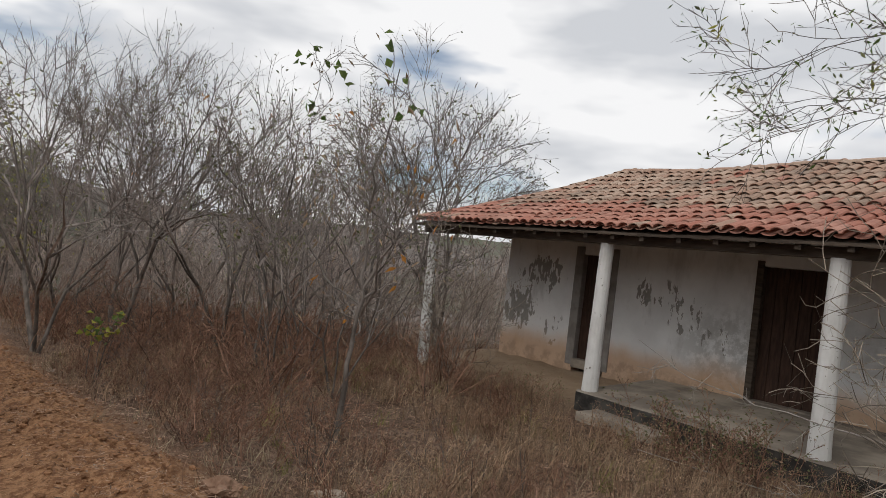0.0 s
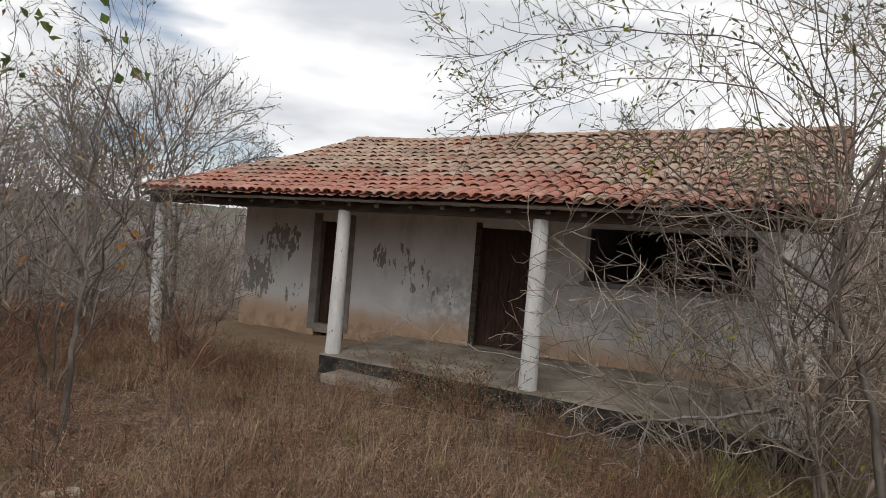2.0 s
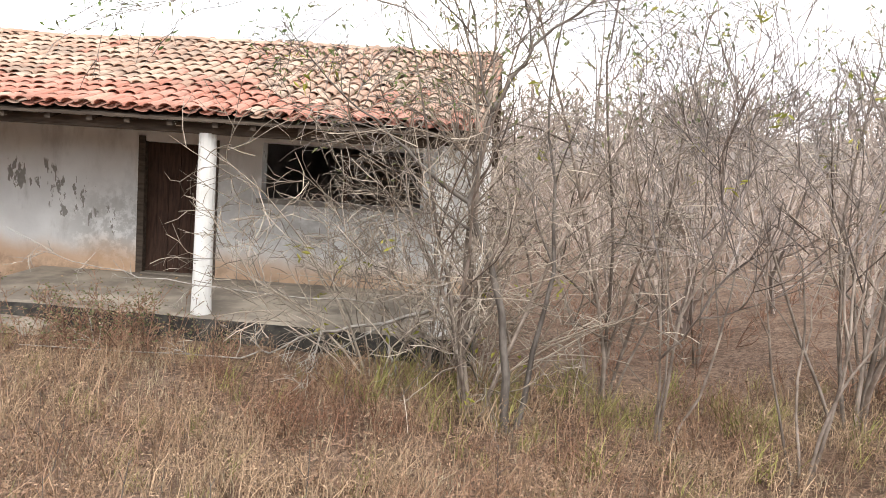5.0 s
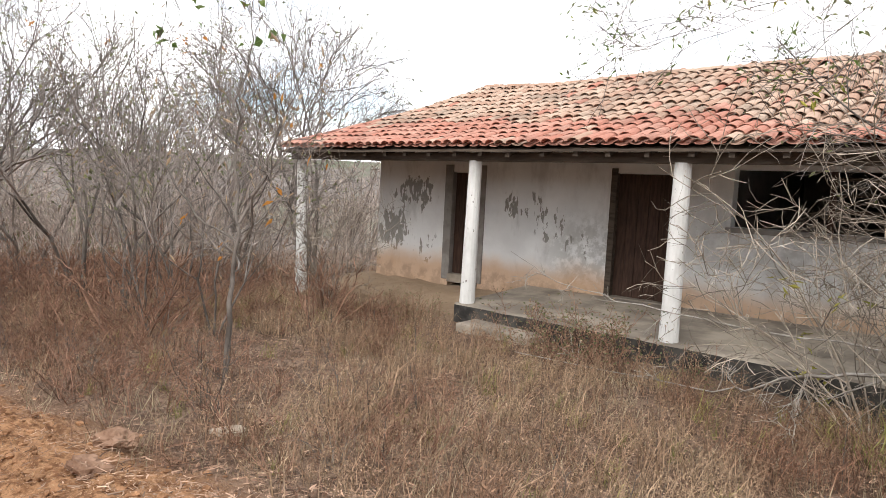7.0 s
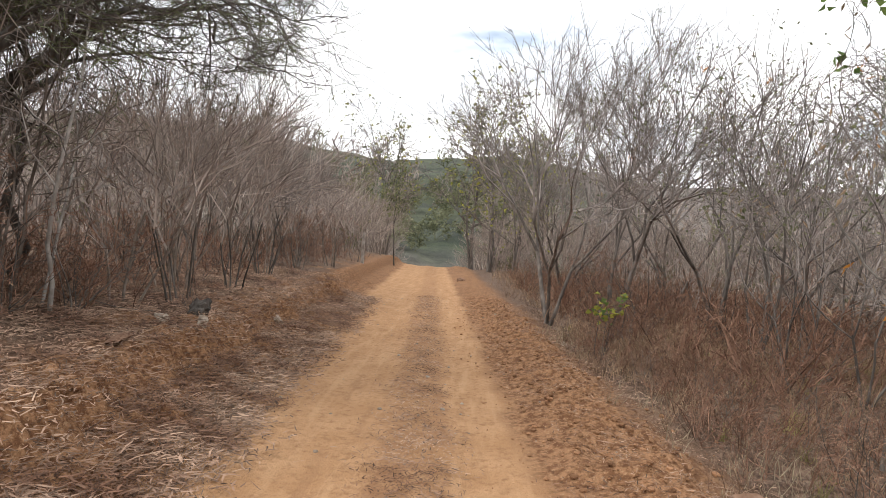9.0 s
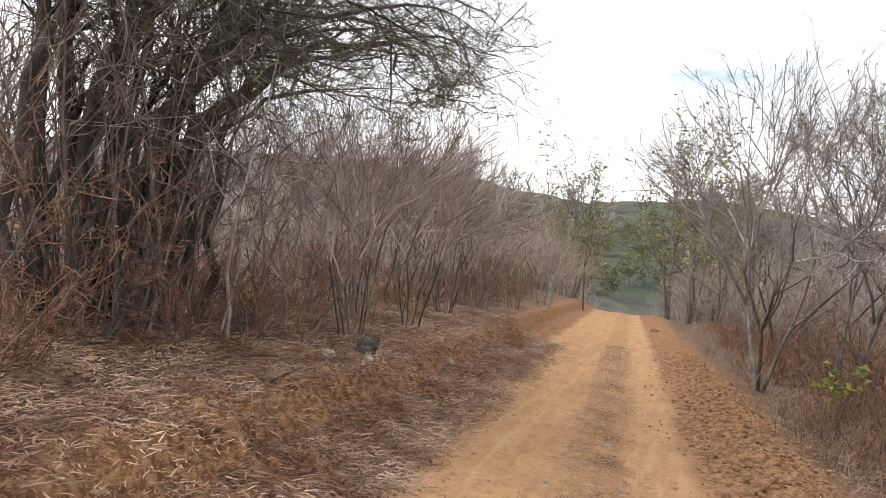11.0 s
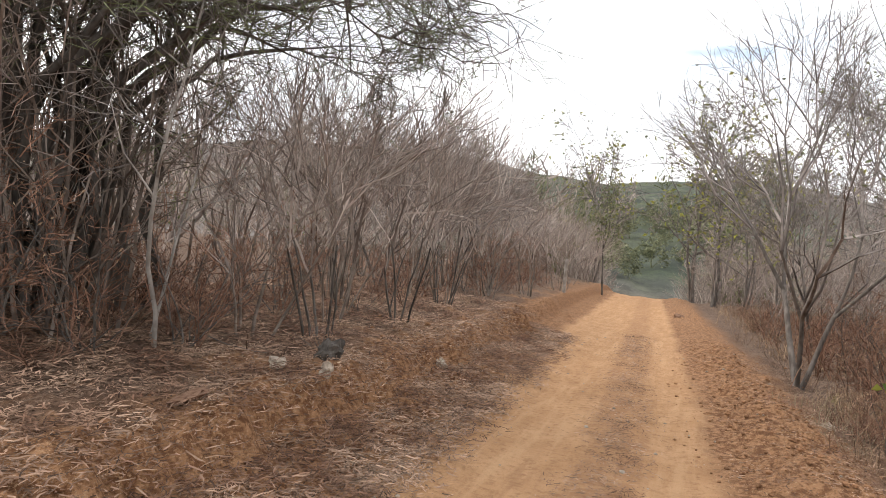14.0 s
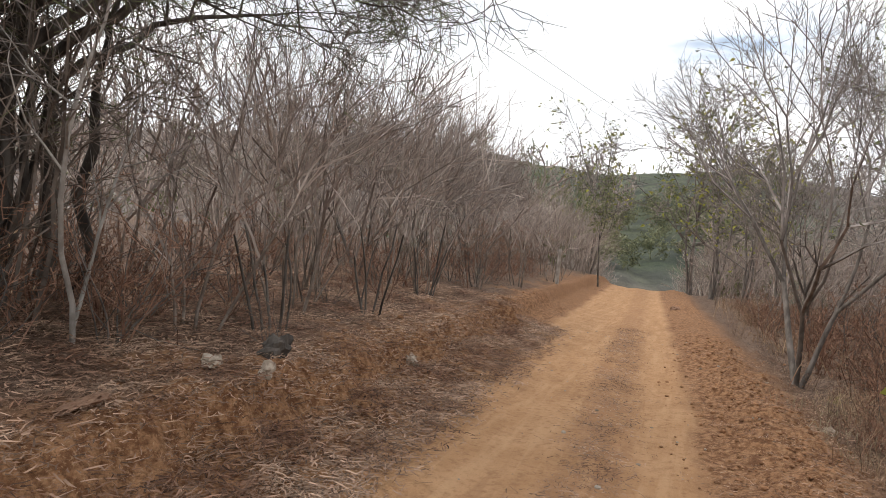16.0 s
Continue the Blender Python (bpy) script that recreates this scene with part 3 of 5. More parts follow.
def roof_sheet(name, pts_fn, rows, cols, material, thick=0.03, parent=None):
    """A boarded sheet under the tiles; pts_fn(u, v) gives its upper face."""
    V, F = [], []
    for k in (0, 1):
        for r in range(rows + 1):
            for c in range(cols + 1):
                x, y, z = pts_fn(c / cols, r / rows)
                V.append((x, y, z - k * thick))
    n, top = cols + 1, (rows + 1) * (cols + 1)
    for r in range(rows):
        for c in range(cols):
            i = r * n + c
            F.append([i, i + 1, i + n + 1, i + n])
            F.append([top + i + n, top + i + n + 1, top + i + 1, top + i])
    for c in range(cols):
        F.append([c + 1, c, top + c, top + c + 1])
        i = rows * n + c
        F.append([i, i + 1, top + i + 1, top + i])
    for r in range(rows):
        i = r * n
        F.append([i, i + n, top + i + n, top + i])
        i = r * n + cols
        F.append([i + n, i, top + i, top + i + n])
    return piece(name, V, F, material, parent)


def tile_arc(r0, r1, length, up=True, sides=5, thick=0.011):
    """A half-round clay tile: narrow end up the slope (+y), hollow side down if up."""
    V, F = [], []
    for y, r in ((0.0, r0), (length, r1)):
        for rr in (r, r - thick):
            for k in range(sides + 1):
                a = math.pi * (0.04 + 0.92 * k / sides)
                V.append((rr * math.cos(a), y, rr * 0.66 * math.sin(a) if up else -rr * 0.36 * math.sin(a)))
    n = sides + 1
    for k in range(sides):
        F.append([k, k + 1, 2 * n + k + 1, 2 * n + k] if up else [k + 1, k, 2 * n + k, 2 * n + k + 1])
        F.append([n + k + 1, n + k, 3 * n + k, 3 * n + k + 1] if up else [n + k, n + k + 1, 3 * n + k + 1, 3 * n + k])
        F.append([k + 1, k, n + k, n + k + 1])
    return np.array(V), np.array(F)


def roof():
    top = new("roof")
    top.parent = house
    tagged(top, "sagging hipped roof of half-round clay tiles, red at the eave and pale above")

    def front(u, v):
        y = mix(EAVE_Y, RIDGE_Y, v)
        x = mix(mix(X_LEFT, X_RIDGE, v), X_RIGHT, u)
        return x, y, roof_z(x, y)

    def back(u, v):
        y = mix(2 * RIDGE_Y - EAVE_Y, RIDGE_Y + 0.004, v)
        x = mix(mix(X_LEFT, X_RIDGE, v), X_RIGHT, 1 - u)
        return x, y, roof_z(x, y)

    def hip(u, v):
        y = mix(mix(2 * RIDGE_Y - EAVE_Y, EAVE_Y, u), RIDGE_Y, v)
        return mix(X_LEFT, X_RIDGE, v) - 0.003, y, mix(EAVE_Z, RIDGE_Z, v) - 0.06 * math.sin(math.pi * v)

    roof_sheet("decking", front, 10, 40, TIMBER, 0.03, top)
    roof_sheet("decking", back, 6, 10, TIMBER, 0.03, top)
    roof_sheet("decking", hip, 6, 8, TIMBER, 0.03, top)
    pitch, gap, run = 0.200, 0.315, 0.43
    slope = math.hypot(RIDGE_Y - EAVE_Y, RIDGE_Z - EAVE_Z)
    cols, rows = int((X_RIGHT - X_LEFT) / pitch), int(slope / gap) + 1
    capV, capF = tile_arc(0.098, 0.070, run)
    panV, panF = tile_arc(0.092, 0.080, run, up=False)
    cap_red, cap_old = mesh_of("tile", capV, capF, TILE_RED), mesh_of("tile", capV, capF, TILE_OLD)
    many = {"red": [[], [], 0], "old": [[], [], 0]}
    rng = random.Random(5)

    def lay(kind, V, F, m):
        R = np.array(m.to_3x3())
        many[kind][0].append(V @ R.T + np.array(m.translation))
        many[kind][1].append(F + many[kind][2])
        many[kind][2] += len(V)

    for c in range(cols + 1):
        for r in range(rows):
            for shift, is_cap in ((0.0, True), (0.5, False)):
                x = X_LEFT + (c + shift) * pitch + rng.uniform(-0.012, 0.012)
                v = (r * gap - 0.03 + rng.uniform(-0.02, 0.02)) / slope
                y = mix(EAVE_Y, RIDGE_Y, v)
                if x > X_RIGHT or v > 0.965 or x < mix(X_LEFT, X_RIDGE, max(v, 0)) - 0.05:
                    continue
                y2 = min(y + 0.3, RIDGE_Y)
                tilt = math.degrees(math.atan2(roof_z(x, y2) - roof_z(x, y2 - 0.3), 0.3))
                m = pose(x, y, roof_z(x, max(y, EAVE_Y)) + (0.085 if is_cap else 0.080) + 0.010 * rng.uniform(-1, 1), tilt - 2.0 + rng.uniform(-1.8, 1.8), rng.uniform(-6, 6), rng.uniform(-5, 5))
                edge = 4 + 0.8 * math.sin(x * 1.3) - 3.2 * sstep(-4.2, -2.2, x)
                red = r < edge or (r < edge + 1 and rng.random() < 0.4)
                if rng.random() < 0.06:
                    red = not red
                if is_cap and r < 5:
                    ob = new("tile", cap_red if red else cap_old)
                    ob.matrix_basis = m
                    ob.parent = top
                else:
                    lay("red" if red else "old", capV if is_cap else panV, capF if is_cap else panF, m)
    # ridge and hip caps
    ridV, ridF = tile_arc(0.115, 0.10, 0.44)
    x = X_RIDGE - 0.05
    while x < X_RIGHT - 0.2:
        lay("old", ridV, ridF, pose(x, RIDGE_Y, roof_z(x, RIDGE_Y) + 0.075 + rng.uniform(-0.012, 0.012), 0, rng.uniform(-3, 3), -90 + rng.uniform(-4, 4)) @ pose(0, 0, 0, rng.uniform(-2, 2)))
        x += 0.36
    for i in range(12):
        u = i / 12
        x, y = mix(X_LEFT, X_RIDGE, u), mix(EAVE_Y, RIDGE_Y, u)
        lay("red" if u < 0.45 else "old", ridV, ridF, pose(x, y, roof_z(x, y) + 0.06, 21, 0, -math.degrees(math.atan2(X_RIDGE - X_LEFT, RIDGE_Y - EAVE_Y)) + rng.uniform(-4, 4)))
    # hidden slopes behind
    for c in range(cols):
        for r in range(rows - 1):
            v = (r * gap) / slope
            x = X_LEFT + c * pitch
            if x < mix(X_LEFT, X_RIDGE, v) or v > 0.95:
                continue
            y = 2 * RIDGE_Y - mix(EAVE_Y, RIDGE_Y, v)
            lay("old", capV, capF, pose(x, y, roof_z(x, y) + 0.075, 23, 0, 180))
    for kind, mat in (("red", TILE_RED_MANY), ("old", TILE_OLD_MANY)):
        ob = piece("tiling", np.concatenate(many[kind][0]), np.concatenate(many[kind][1]), mat, top)
        tagged(ob, kind="stuff")


front_wall()
other_walls()
veranda()
column("round column with flaking white paint, standing in the earth", (-11.33, 8.27, -0.40), (-11.56, 8.36, 2.60), 0.115, 0.105, WHITE_WORN)
column("round white-painted masonry column", (-7.05, 8.27, 0.350), (-7.03, 8.27, 2.575), 0.118, 0.100, WHITE)
column("round white-painted masonry column, chipped", (-3.775, 8.27, 0.350), (-3.765, 8.27, 2.575), 0.118, 0.105, WHITE)
column("round white column, paint flaking off", (-0.82, 8.27, 0.350), (-0.86, 8.27, 2.60), 0.118, 0.105, WHITE_WORN)
timbers()
roof()


# ---------------------------------------------------------------- plants
def limb(rng, p, d, length, r0, r1, n, wob, up):
    p, d = np.array(p, float), np.array(d, float)
    pts, step = [p.copy()], length / n
    for _ in range(n):
        d = d + rng.normal(0, wob, 3) + np.array((0, 0, up))
        d /= np.linalg.norm(d)
        p = p + d * step
        pts.append(p.copy())
    return np.array(pts), np.linspace(r0, r1, n + 1)


def sprout(rng, line, u, angle, out=0.0):
    """A start and a direction for a branch at the share u of a line."""
    pts, rad = line
    k = min(len(pts) - 2, int(u * (len(pts) - 1)))
    f = u * (len(pts) - 1) - k
    p = pts[k] + f * (pts[k + 1] - pts[k])
    d = pts[k + 1] - pts[k]
    d = d / np.linalg.norm(d)
    a = rng.normal(0, 1, 3)
    a -= a.dot(d) * d
    a /= np.linalg.norm(a)
    t = math.radians(angle)
    return p, d * math.cos(t) + a * math.sin(t), rad[k]


def ribbons(lines):
    """Flat strips along poly-lines, for the finest twigs."""
    V, F, base = [], [], 0
    for pts, rad in lines:
        d = pts[-1] - pts[0]
        u = np.cross(d, (math.sin(base * 1.7), math.cos(base * 1.7), 0.4))
        u /= np.linalg.norm(u) + 1e-9
        n = len(pts)
        V.append(np.concatenate([pts - rad[:, None] * u, pts + rad[:, None] * u]))
        i = np.arange(n - 1)
        F.append(np.stack([i, i + 1, i + n + 1, i + n], -1) + base)
        base += 2 * n
    return np.concatenate(V), np.concatenate(F)


def joined(*sets):
    Vs, Fs, base = [], [], 0
    for V, F in sets:
        Vs.append(V)
        Fs.append(F + base)
        base += len(V)
    return np.concatenate(Vs), np.concatenate(Fs)


def branch_out(rng, stems, reach, bare, counts, ratio, wob, up, angle, min_r):
    """Three orders of branches on given stems: thick lines, thin lines, finest lines, tips."""
    thick, thin, fine, tips = list(stems), [], [], []
    for stem in stems:
        h = reach if reach else float(np.linalg.norm(stem[0][-1] - stem[0][0]))
        for i in range(counts[0]):
            u = bare + (0.98 - bare) * (i + rng.uniform(0, 1)) / counts[0]
            p, d, pr = sprout(rng, stem, u, rng.normal(angle[0], 11))
            b1 = limb(rng, p, d, h * ratio[0] * (1.05 - 0.62 * u) * rng.uniform(0.55, 1.2), max(min_r, pr * 0.55), max(min_r, pr * 0.12), 5, wob, up)
            thick.append(b1)
            for j in range(counts[1]):
                u2 = 0.15 + 0.85 * (j + rng.uniform(0, 1)) / counts[1]
                p2, d2, pr2 = sprout(rng, b1, min(u2, 0.99), rng.normal(angle[1], 13))
                l2 = h * ratio[0] * ratio[1] * (1.0 - 0.45 * u2) * rng.uniform(0.5, 1.15)
                b2 = limb(rng, p2, d2, l2, max(min_r, pr2 * 0.5), min_r, 3, wob * 1.3, up)
                thin.append(b2)
                tips.append(b2[0][-1])
                for k in range(counts[2]):
                    u3 = 0.15 + 0.85 * (k + rng.uniform(0, 1)) / counts[2]
                    p3, d3, pr3 = sprout(rng, b2, min(u3, 0.99), rng.normal(angle[2], 14))
                    b3 = limb(rng, p3, d3, l2 * ratio[2] * rng.uniform(0.5, 1.4), min_r * 0.95, min_r * 0.6, 2, wob * 1.5, up)
                    fine.append(b3)
                    tips.append(b3[0][-1])
    return thick, thin, fine, np.array(tips)


def grow(seed, height, stems=5, lean=0.25, r=0.035, bare=0.2, counts=(6, 5, 4), ratio=(0.5, 0.5, 0.45), wob=0.14, up=0.05, angle=(42, 44, 46), min_r=0.0032, base=0.12):
    """A leafless tree or shrub, foot at the origin."""
    rng = np.random.default_rng(seed)
    made = []
    for s in range(stems):
        a = rng.uniform(0, 2 * math.pi)
        l = abs(rng.normal(lean, lean * 0.4)) if stems > 1 else lean * 0.5
        h = height * rng.uniform(0.62, 1.0)
        rr = r * rng.uniform(0.6, 1.1)
        b = base * rng.uniform(0, 1)
        made.append(limb(rng, (math.cos(a) * b, math.sin(a) * b, -0.12), (math.cos(a) * l, math.sin(a) * l, 1), h, rr, max(min_r, rr * 0.18), 9, wob * 0.75, up * 0.5))
    return branch_out(rng, made, 0, bare, counts, ratio, wob, up, angle, min_r)


def forked(seed, height, stems=3, lean=0.25, r=0.07, min_r=0.006, first=0.25, levels=6, split=24, up=0.05, twigs=3, base=0.1, wob=0.07, trunks=2):
    """A leafless tree that forks again and again into a rounded crown of fine twigs, foot at the origin."""
    rng = np.random.default_rng(seed)
    thick, thin, fine, tips = [], [], [], []

    def go(p, d, length, radius, level):
        line = limb(rng, p, d, length, radius, max(min_r, radius * 0.74), 4 if level < 2 else 2, wob, up)
        (thick if level < trunks else thin).append(line)
        if level >= levels - 3:
            for k in range(twigs):
                q, e, _ = sprout(rng, line, rng.uniform(0.15, 0.98), rng.normal(40, 12))
                tw = limb(rng, q, e, length * rng.uniform(0.35, 0.85), min_r * 0.9, min_r * 0.5, 2, wob * 2, up)
                fine.append(tw)
                tips.append(tw[0][-1])
        if level == levels:
            tips.append(line[0][-1])
            return
        n = 3 if rng.random() < 0.22 else 2
        for j in range(n):
            q, e, _ = sprout(rng, line, 0.95, rng.normal(split * (0.55 if j == 0 else 1.25), 5))
            go(q, e, length * rng.uniform(0.66, 0.94) if level else height * (1 - first) / 3.7 * rng.uniform(0.8, 1.1), max(min_r, radius * rng.uniform(0.56, 0.76)), level + 1)

    for s in range(stems):
        a = 2 * math.pi * (s + rng.uniform(0, 0.7)) / stems
        b = base * rng.uniform(0, 1)
        l = lean * rng.uniform(0.6, 1.3)
        go(np.array((math.cos(a) * b, math.sin(a) * b, -0.12)), np.array((math.cos(a) * l, math.sin(a) * l, 1.0)), height * first * rng.uniform(0.7, 1.2), r * rng.uniform(0.65, 1.1), 0)
    return thick, thin, fine, np.array(tips)


def along(rng, pts, r0, r1, jitter=0.03, n=4):
    """A crooked stem through a few points."""
    pts = np.array(pts, float)
    fine = [pts[0]]
    for a, b in zip(pts, pts[1:]):
        for k in range(1, n + 1):
            fine.append(a + (b - a) * k / n + rng.normal(0, jitter, 3) * (k < n))
    u = np.linspace(0, 1, len(fine))
    return np.array(fine), r1 + (r0 - r1) * (1 - u) ** 1.6


def blades(seed, spots, length, width, hang=0.5, per=2, curl=0.3):
    """Small folded leaves at the spots."""
    rng = np.random.default_rng(seed)
    V, F = [], []
    for p in spots:
        for _ in range(per):
            d = rng.normal(0, 1, 3)
            d[2] = d[2] * 0.5 - hang
            d /= np.linalg.norm(d)
            s = np.cross(d, rng.normal(0, 1, 3))
            s /= np.linalg.norm(s) + 1e-9
            n = np.cross(d, s)
            l, w = length * rng.uniform(0.6, 1.2), width * rng.uniform(0.6, 1.2)
            q = p + rng.normal(0, length * 0.4, 3)
            i = len(V)
            V += [q, q + d * l * 0.45 + s * w * 0.5 + n * w * curl, q + d * l, q + d * l * 0.45 - s * w * 0.5 + n * w * curl]
            F += [[i, i + 1, i + 2], [i, i + 2, i + 3]]
    return np.array(V), np.array(F)


def sprays_at(seed, spots, length, radius, per):
    """Tufts of slim leafless green twigs at the spots."""
    rng = np.random.default_rng(seed)
    lines = []
    for p in spots:
        way = rng.normal(0, 1, 3) * (1, 1, 0.5)
        for _ in range(per):
            d = way + rng.normal(0, 0.7, 3)
            lines.append(limb(rng, p, d / np.linalg.norm(d), length * rng.uniform(0.5, 1.25), radius, radius * 0.7, 2, 0.12, 0.02))
    return ribbons(lines)


def tree(kind, label, limbs, bark, twigmat, leaves=(), category="tree", sides=4, slight=False):
    """A thing of its own: limbs, crown of twigs, and leaf tufts where it has them."""
    thick, thin, fine, tips = limbs
    root = tagged(new(kind), label, category)
    piece("trunk", *tubes(thick, sides), bark, root, smooth=True)
    twigs = ribbons([(p, rad * 1.3) for p, rad in thin]) if slight else tubes(thin, 3)
    piece("crown", *joined(twigs, ribbons(fine)) if fine else twigs, twigmat, root)
    for mat, V, F in leaves:
        piece("foliage", V, F, mat, root)
    root["top"] = float(max(tips[:, 2].max(), max(p[:, 2].max() for p, _ in thick)))
    return root


def put(root, x, y, size=1.0, turn=0.0, lean=(0, 0), sink=0.0, tall=0.0):
    """Places a plant, or a copy of it; tall: its height in metres, in place of a scale."""
    size = tall / root["top"] if tall else size
    m = pose(x, y, ground(x, y) - sink, lean[0], lean[1], turn) @ Matrix.Scale(size, 4)
    if not root.get("placed"):
        root["placed"] = 1
        root.matrix_basis = m
        return root
    ob = copy_thing(root, m)
    return ob


def yard_spots(n, seed, size, lo=2.3, hi=8.0, xr=(-13, 4.5)):
    r = random.Random(seed)
    made = []
    while len(made) < n:
        x, y = r.uniform(*xr), r.uniform(1.5, hi)
        d = y - road_mid(x)
        if d < lo or d < lo + 0.8 * r.random():
            continue
        if x > -7.3 and y > 7.85 or -7 < x < -5.2 and y > 7.4 or x > -7.3 and y > 7.3 and r.random() < 0.6:
            continue
        if noise.noise((x * 0.6, y * 0.6, seed)) < r.uniform(-0.7, 0.2):
            continue
        if -9.5 < x < -5 and y < 5.2 and r.random() < 0.45:
            continue
        made.append((x, y, r.uniform(*size)))
    return made


rs = random.Random(11)
# leafless saplings of the thicket, slender and many-stemmed
SAPLINGS = []
for i in range(8):
    dark = i > 6
    g = forked(100 + i, 3.9 + 0.4 * (i % 3), stems=4 + i % 3, lean=0.22 + 0.06 * (i % 2), r=0.019, min_r=0.0032, first=0.30, levels=4, split=23, up=0.05, twigs=2, base=0.25, wob=0.10, trunks=1)
    SAPLINGS.append(tree("sapling", "dark-stemmed leafless sapling in the dry thicket" if dark else "leafless grey many-stemmed sapling in the dry thicket", g, BARK_DARK if dark else SHOOT, TWIG_HAZE, slight=True))
BROWN = []
for i in range(4):
    g = grow(140 + i, 2.3, stems=6, lean=0.42, r=0.016, bare=0.08, counts=(5, 4, 3), ratio=(0.5, 0.5, 0.5), wob=0.16, up=0.04, min_r=0.0038)
    leaf = [(LEAF_DRY, *blades(i, g[3][::9], 0.06, 0.022, 0.9, 1))] if i else []
    BROWN.append(tree("shrub", "dry brown leafless shrub with tangled twigs", g, BARK_DARK if i == 2 else BARK, TWIG_BROWN, leaf, "shrub", slight=True))
for some in (SAPLINGS, BROWN):
    for one in some:
        tagged(one, group="thicket along the road")


def scatter(pool, n, xr, side, dr, size=(0.8, 1.15)):
    """n plants of the pool along the road, at distances dr from its middle on one side."""
    for i in range(n):
        x = xr[0] + (xr[1] - xr[0]) * (i + rs.random()) / n
        d = dr[0] + (dr[1] - dr[0]) * rs.random() ** 1.3
        y = road_mid(x) + side * d
        if side > 0 and x > -12.6 and y > 7.0:
            continue
        put(rs.choice(pool[:7]), x, y, rs.uniform(*size), rs.uniform(0, 360), (rs.uniform(-7, 7), rs.uniform(-7, 7)))


# left bank: the thicket comes to the edge of the cutting
scatter(SAPLINGS, 22, (-20, -8.5), -1, (3.2, 7.0), (0.78, 1.22))
scatter(SAPLINGS, 26, (-44, -20), -1, (2.6, 7), (0.85, 1.2))
scatter(BROWN, 26, (-30, -6), -1, (3.3, 7), (0.5, 1.0))
scatter(SAPLINGS, 10, (-8.5, -3), -1, (5.0, 8), (0.75, 1.1))
# far side of the yard, along the road
scatter(SAPLINGS, 26, (-44, -18), 1, (2.9, 9), (0.65, 1.0))
scatter(SAPLINGS, 12, (-20, -12.5), 1, (5.5, 13), (0.55, 0.85))
scatter(BROWN, 30, (-26, -8.5), 1, (3.3, 9), (0.5, 0.9))
scatter(BROWN, 12, (-13, -3.5), 1, (3.0, 4.4), (0.28, 0.45))


def low_kinds(seed, height, stems, counts, min_r, lean=0.25, n=5):
    kinds = []
    for i in range(n):
        a, b, c, _ = grow(seed + i, height, stems=stems, lean=lean, r=height * 0.009, bare=0.1, counts=counts, ratio=(0.5, 0.5, 0.5), wob=0.15, up=0.07, min_r=min_r)
        few = [(p[::2], r[::2]) for p, r in a[:stems]]
        kinds.append(joined(tubes(few, 3), ribbons(a[stems:] + b + c)))
    return kinds


def massed(name, label, kinds, spots, mat, seed):
    """Woods or brush too dense to count, as one mesh."""
    Vs, Fs, base = [], [], 0
    rng = np.random.default_rng(seed)
    for x, y, s in spots:
        V, F = kinds[rng.integers(len(kinds))]
        t = rng.uniform(0, 2 * math.pi)
        R = np.array(((math.cos(t), -math.sin(t), 0), (math.sin(t), math.cos(t), 0), (0, 0, 1))) * s
        Vs.append(V @ R.T + np.array((x, y, far_ground(x, y))))
        Fs.append(F + base)
        base += len(V)
    ob = piece(name, np.concatenate(Vs), np.concatenate(Fs), mat)
    tagged(ob, label, "woods", kind="stuff")


spots = []
for _ in range(190):
    x = rs.uniform(-62, -4)
    spots.append((x, road_mid(x) - rs.uniform(6.5, 26), rs.uniform(0.8, 1.25)))
for _ in range(190):
    x = rs.uniform(-62, -13.5)
    spots.append((x, road_mid(x) + rs.uniform(7.5, 32), rs.uniform(0.8, 1.25)))
for _ in range(120):
    x = rs.uniform(-78, -43)
    spots.append((x, road_mid(x) + rs.choice((-1, 1)) * rs.uniform(3.6, 8), rs.uniform(1.0, 1.5)))
for _ in range(130):
    spots.append((rs.uniform(1.5, 26), rs.uniform(10, 38), rs.uniform(0.7, 1.2)))
for _ in range(60):
    spots.append((rs.uniform(-14, 2), rs.uniform(18, 30), rs.uniform(0.7, 1.1)))
massed("far_thicket", "dense leafless grey scrub woods behind the road banks", low_kinds(300, 3.9, 3, (5, 3, 2), 0.0085), spots, TWIG_HAZE, 300)
spots = []
for _ in range(260):
    x = rs.uniform(-26, -7.6)
    y = road_mid(x) + rs.uniform(3.4, 10)
    if not (x > -12 and y > 7.6):
        spots.append((x, y, rs.uniform(0.6, 1.2)))
for _ in range(110):
    x = rs.uniform(-14, -3.2)
    spots.append((x, road_mid(x) + rs.uniform(2.7, 4.6), rs.uniform(0.3, 0.55)))
for _ in range(50):
    spots.append((rs.uniform(0.8, 9), rs.uniform(6.6, 12), rs.uniform(0.4, 0.8)))
for _ in range(90):
    x = rs.uniform(-30, -4)
    spots.append((x, road_mid(x) - rs.uniform(3.2, 8), rs.uniform(0.5, 1.0)))
for _ in range(45):
    x = rs.uniform(-9.5, -4.6)
    spots.append((x, road_mid(x) - rs.uniform(3.3, 5.2), rs.uniform(0.4, 0.9)))
massed("undergrowth", "waist-high tangle of dead brown brush under the trees", low_kinds(320, 1.25, 4, (4, 3, 1), 0.0042, 0.5), spots, TWIG_BROWN, 320)

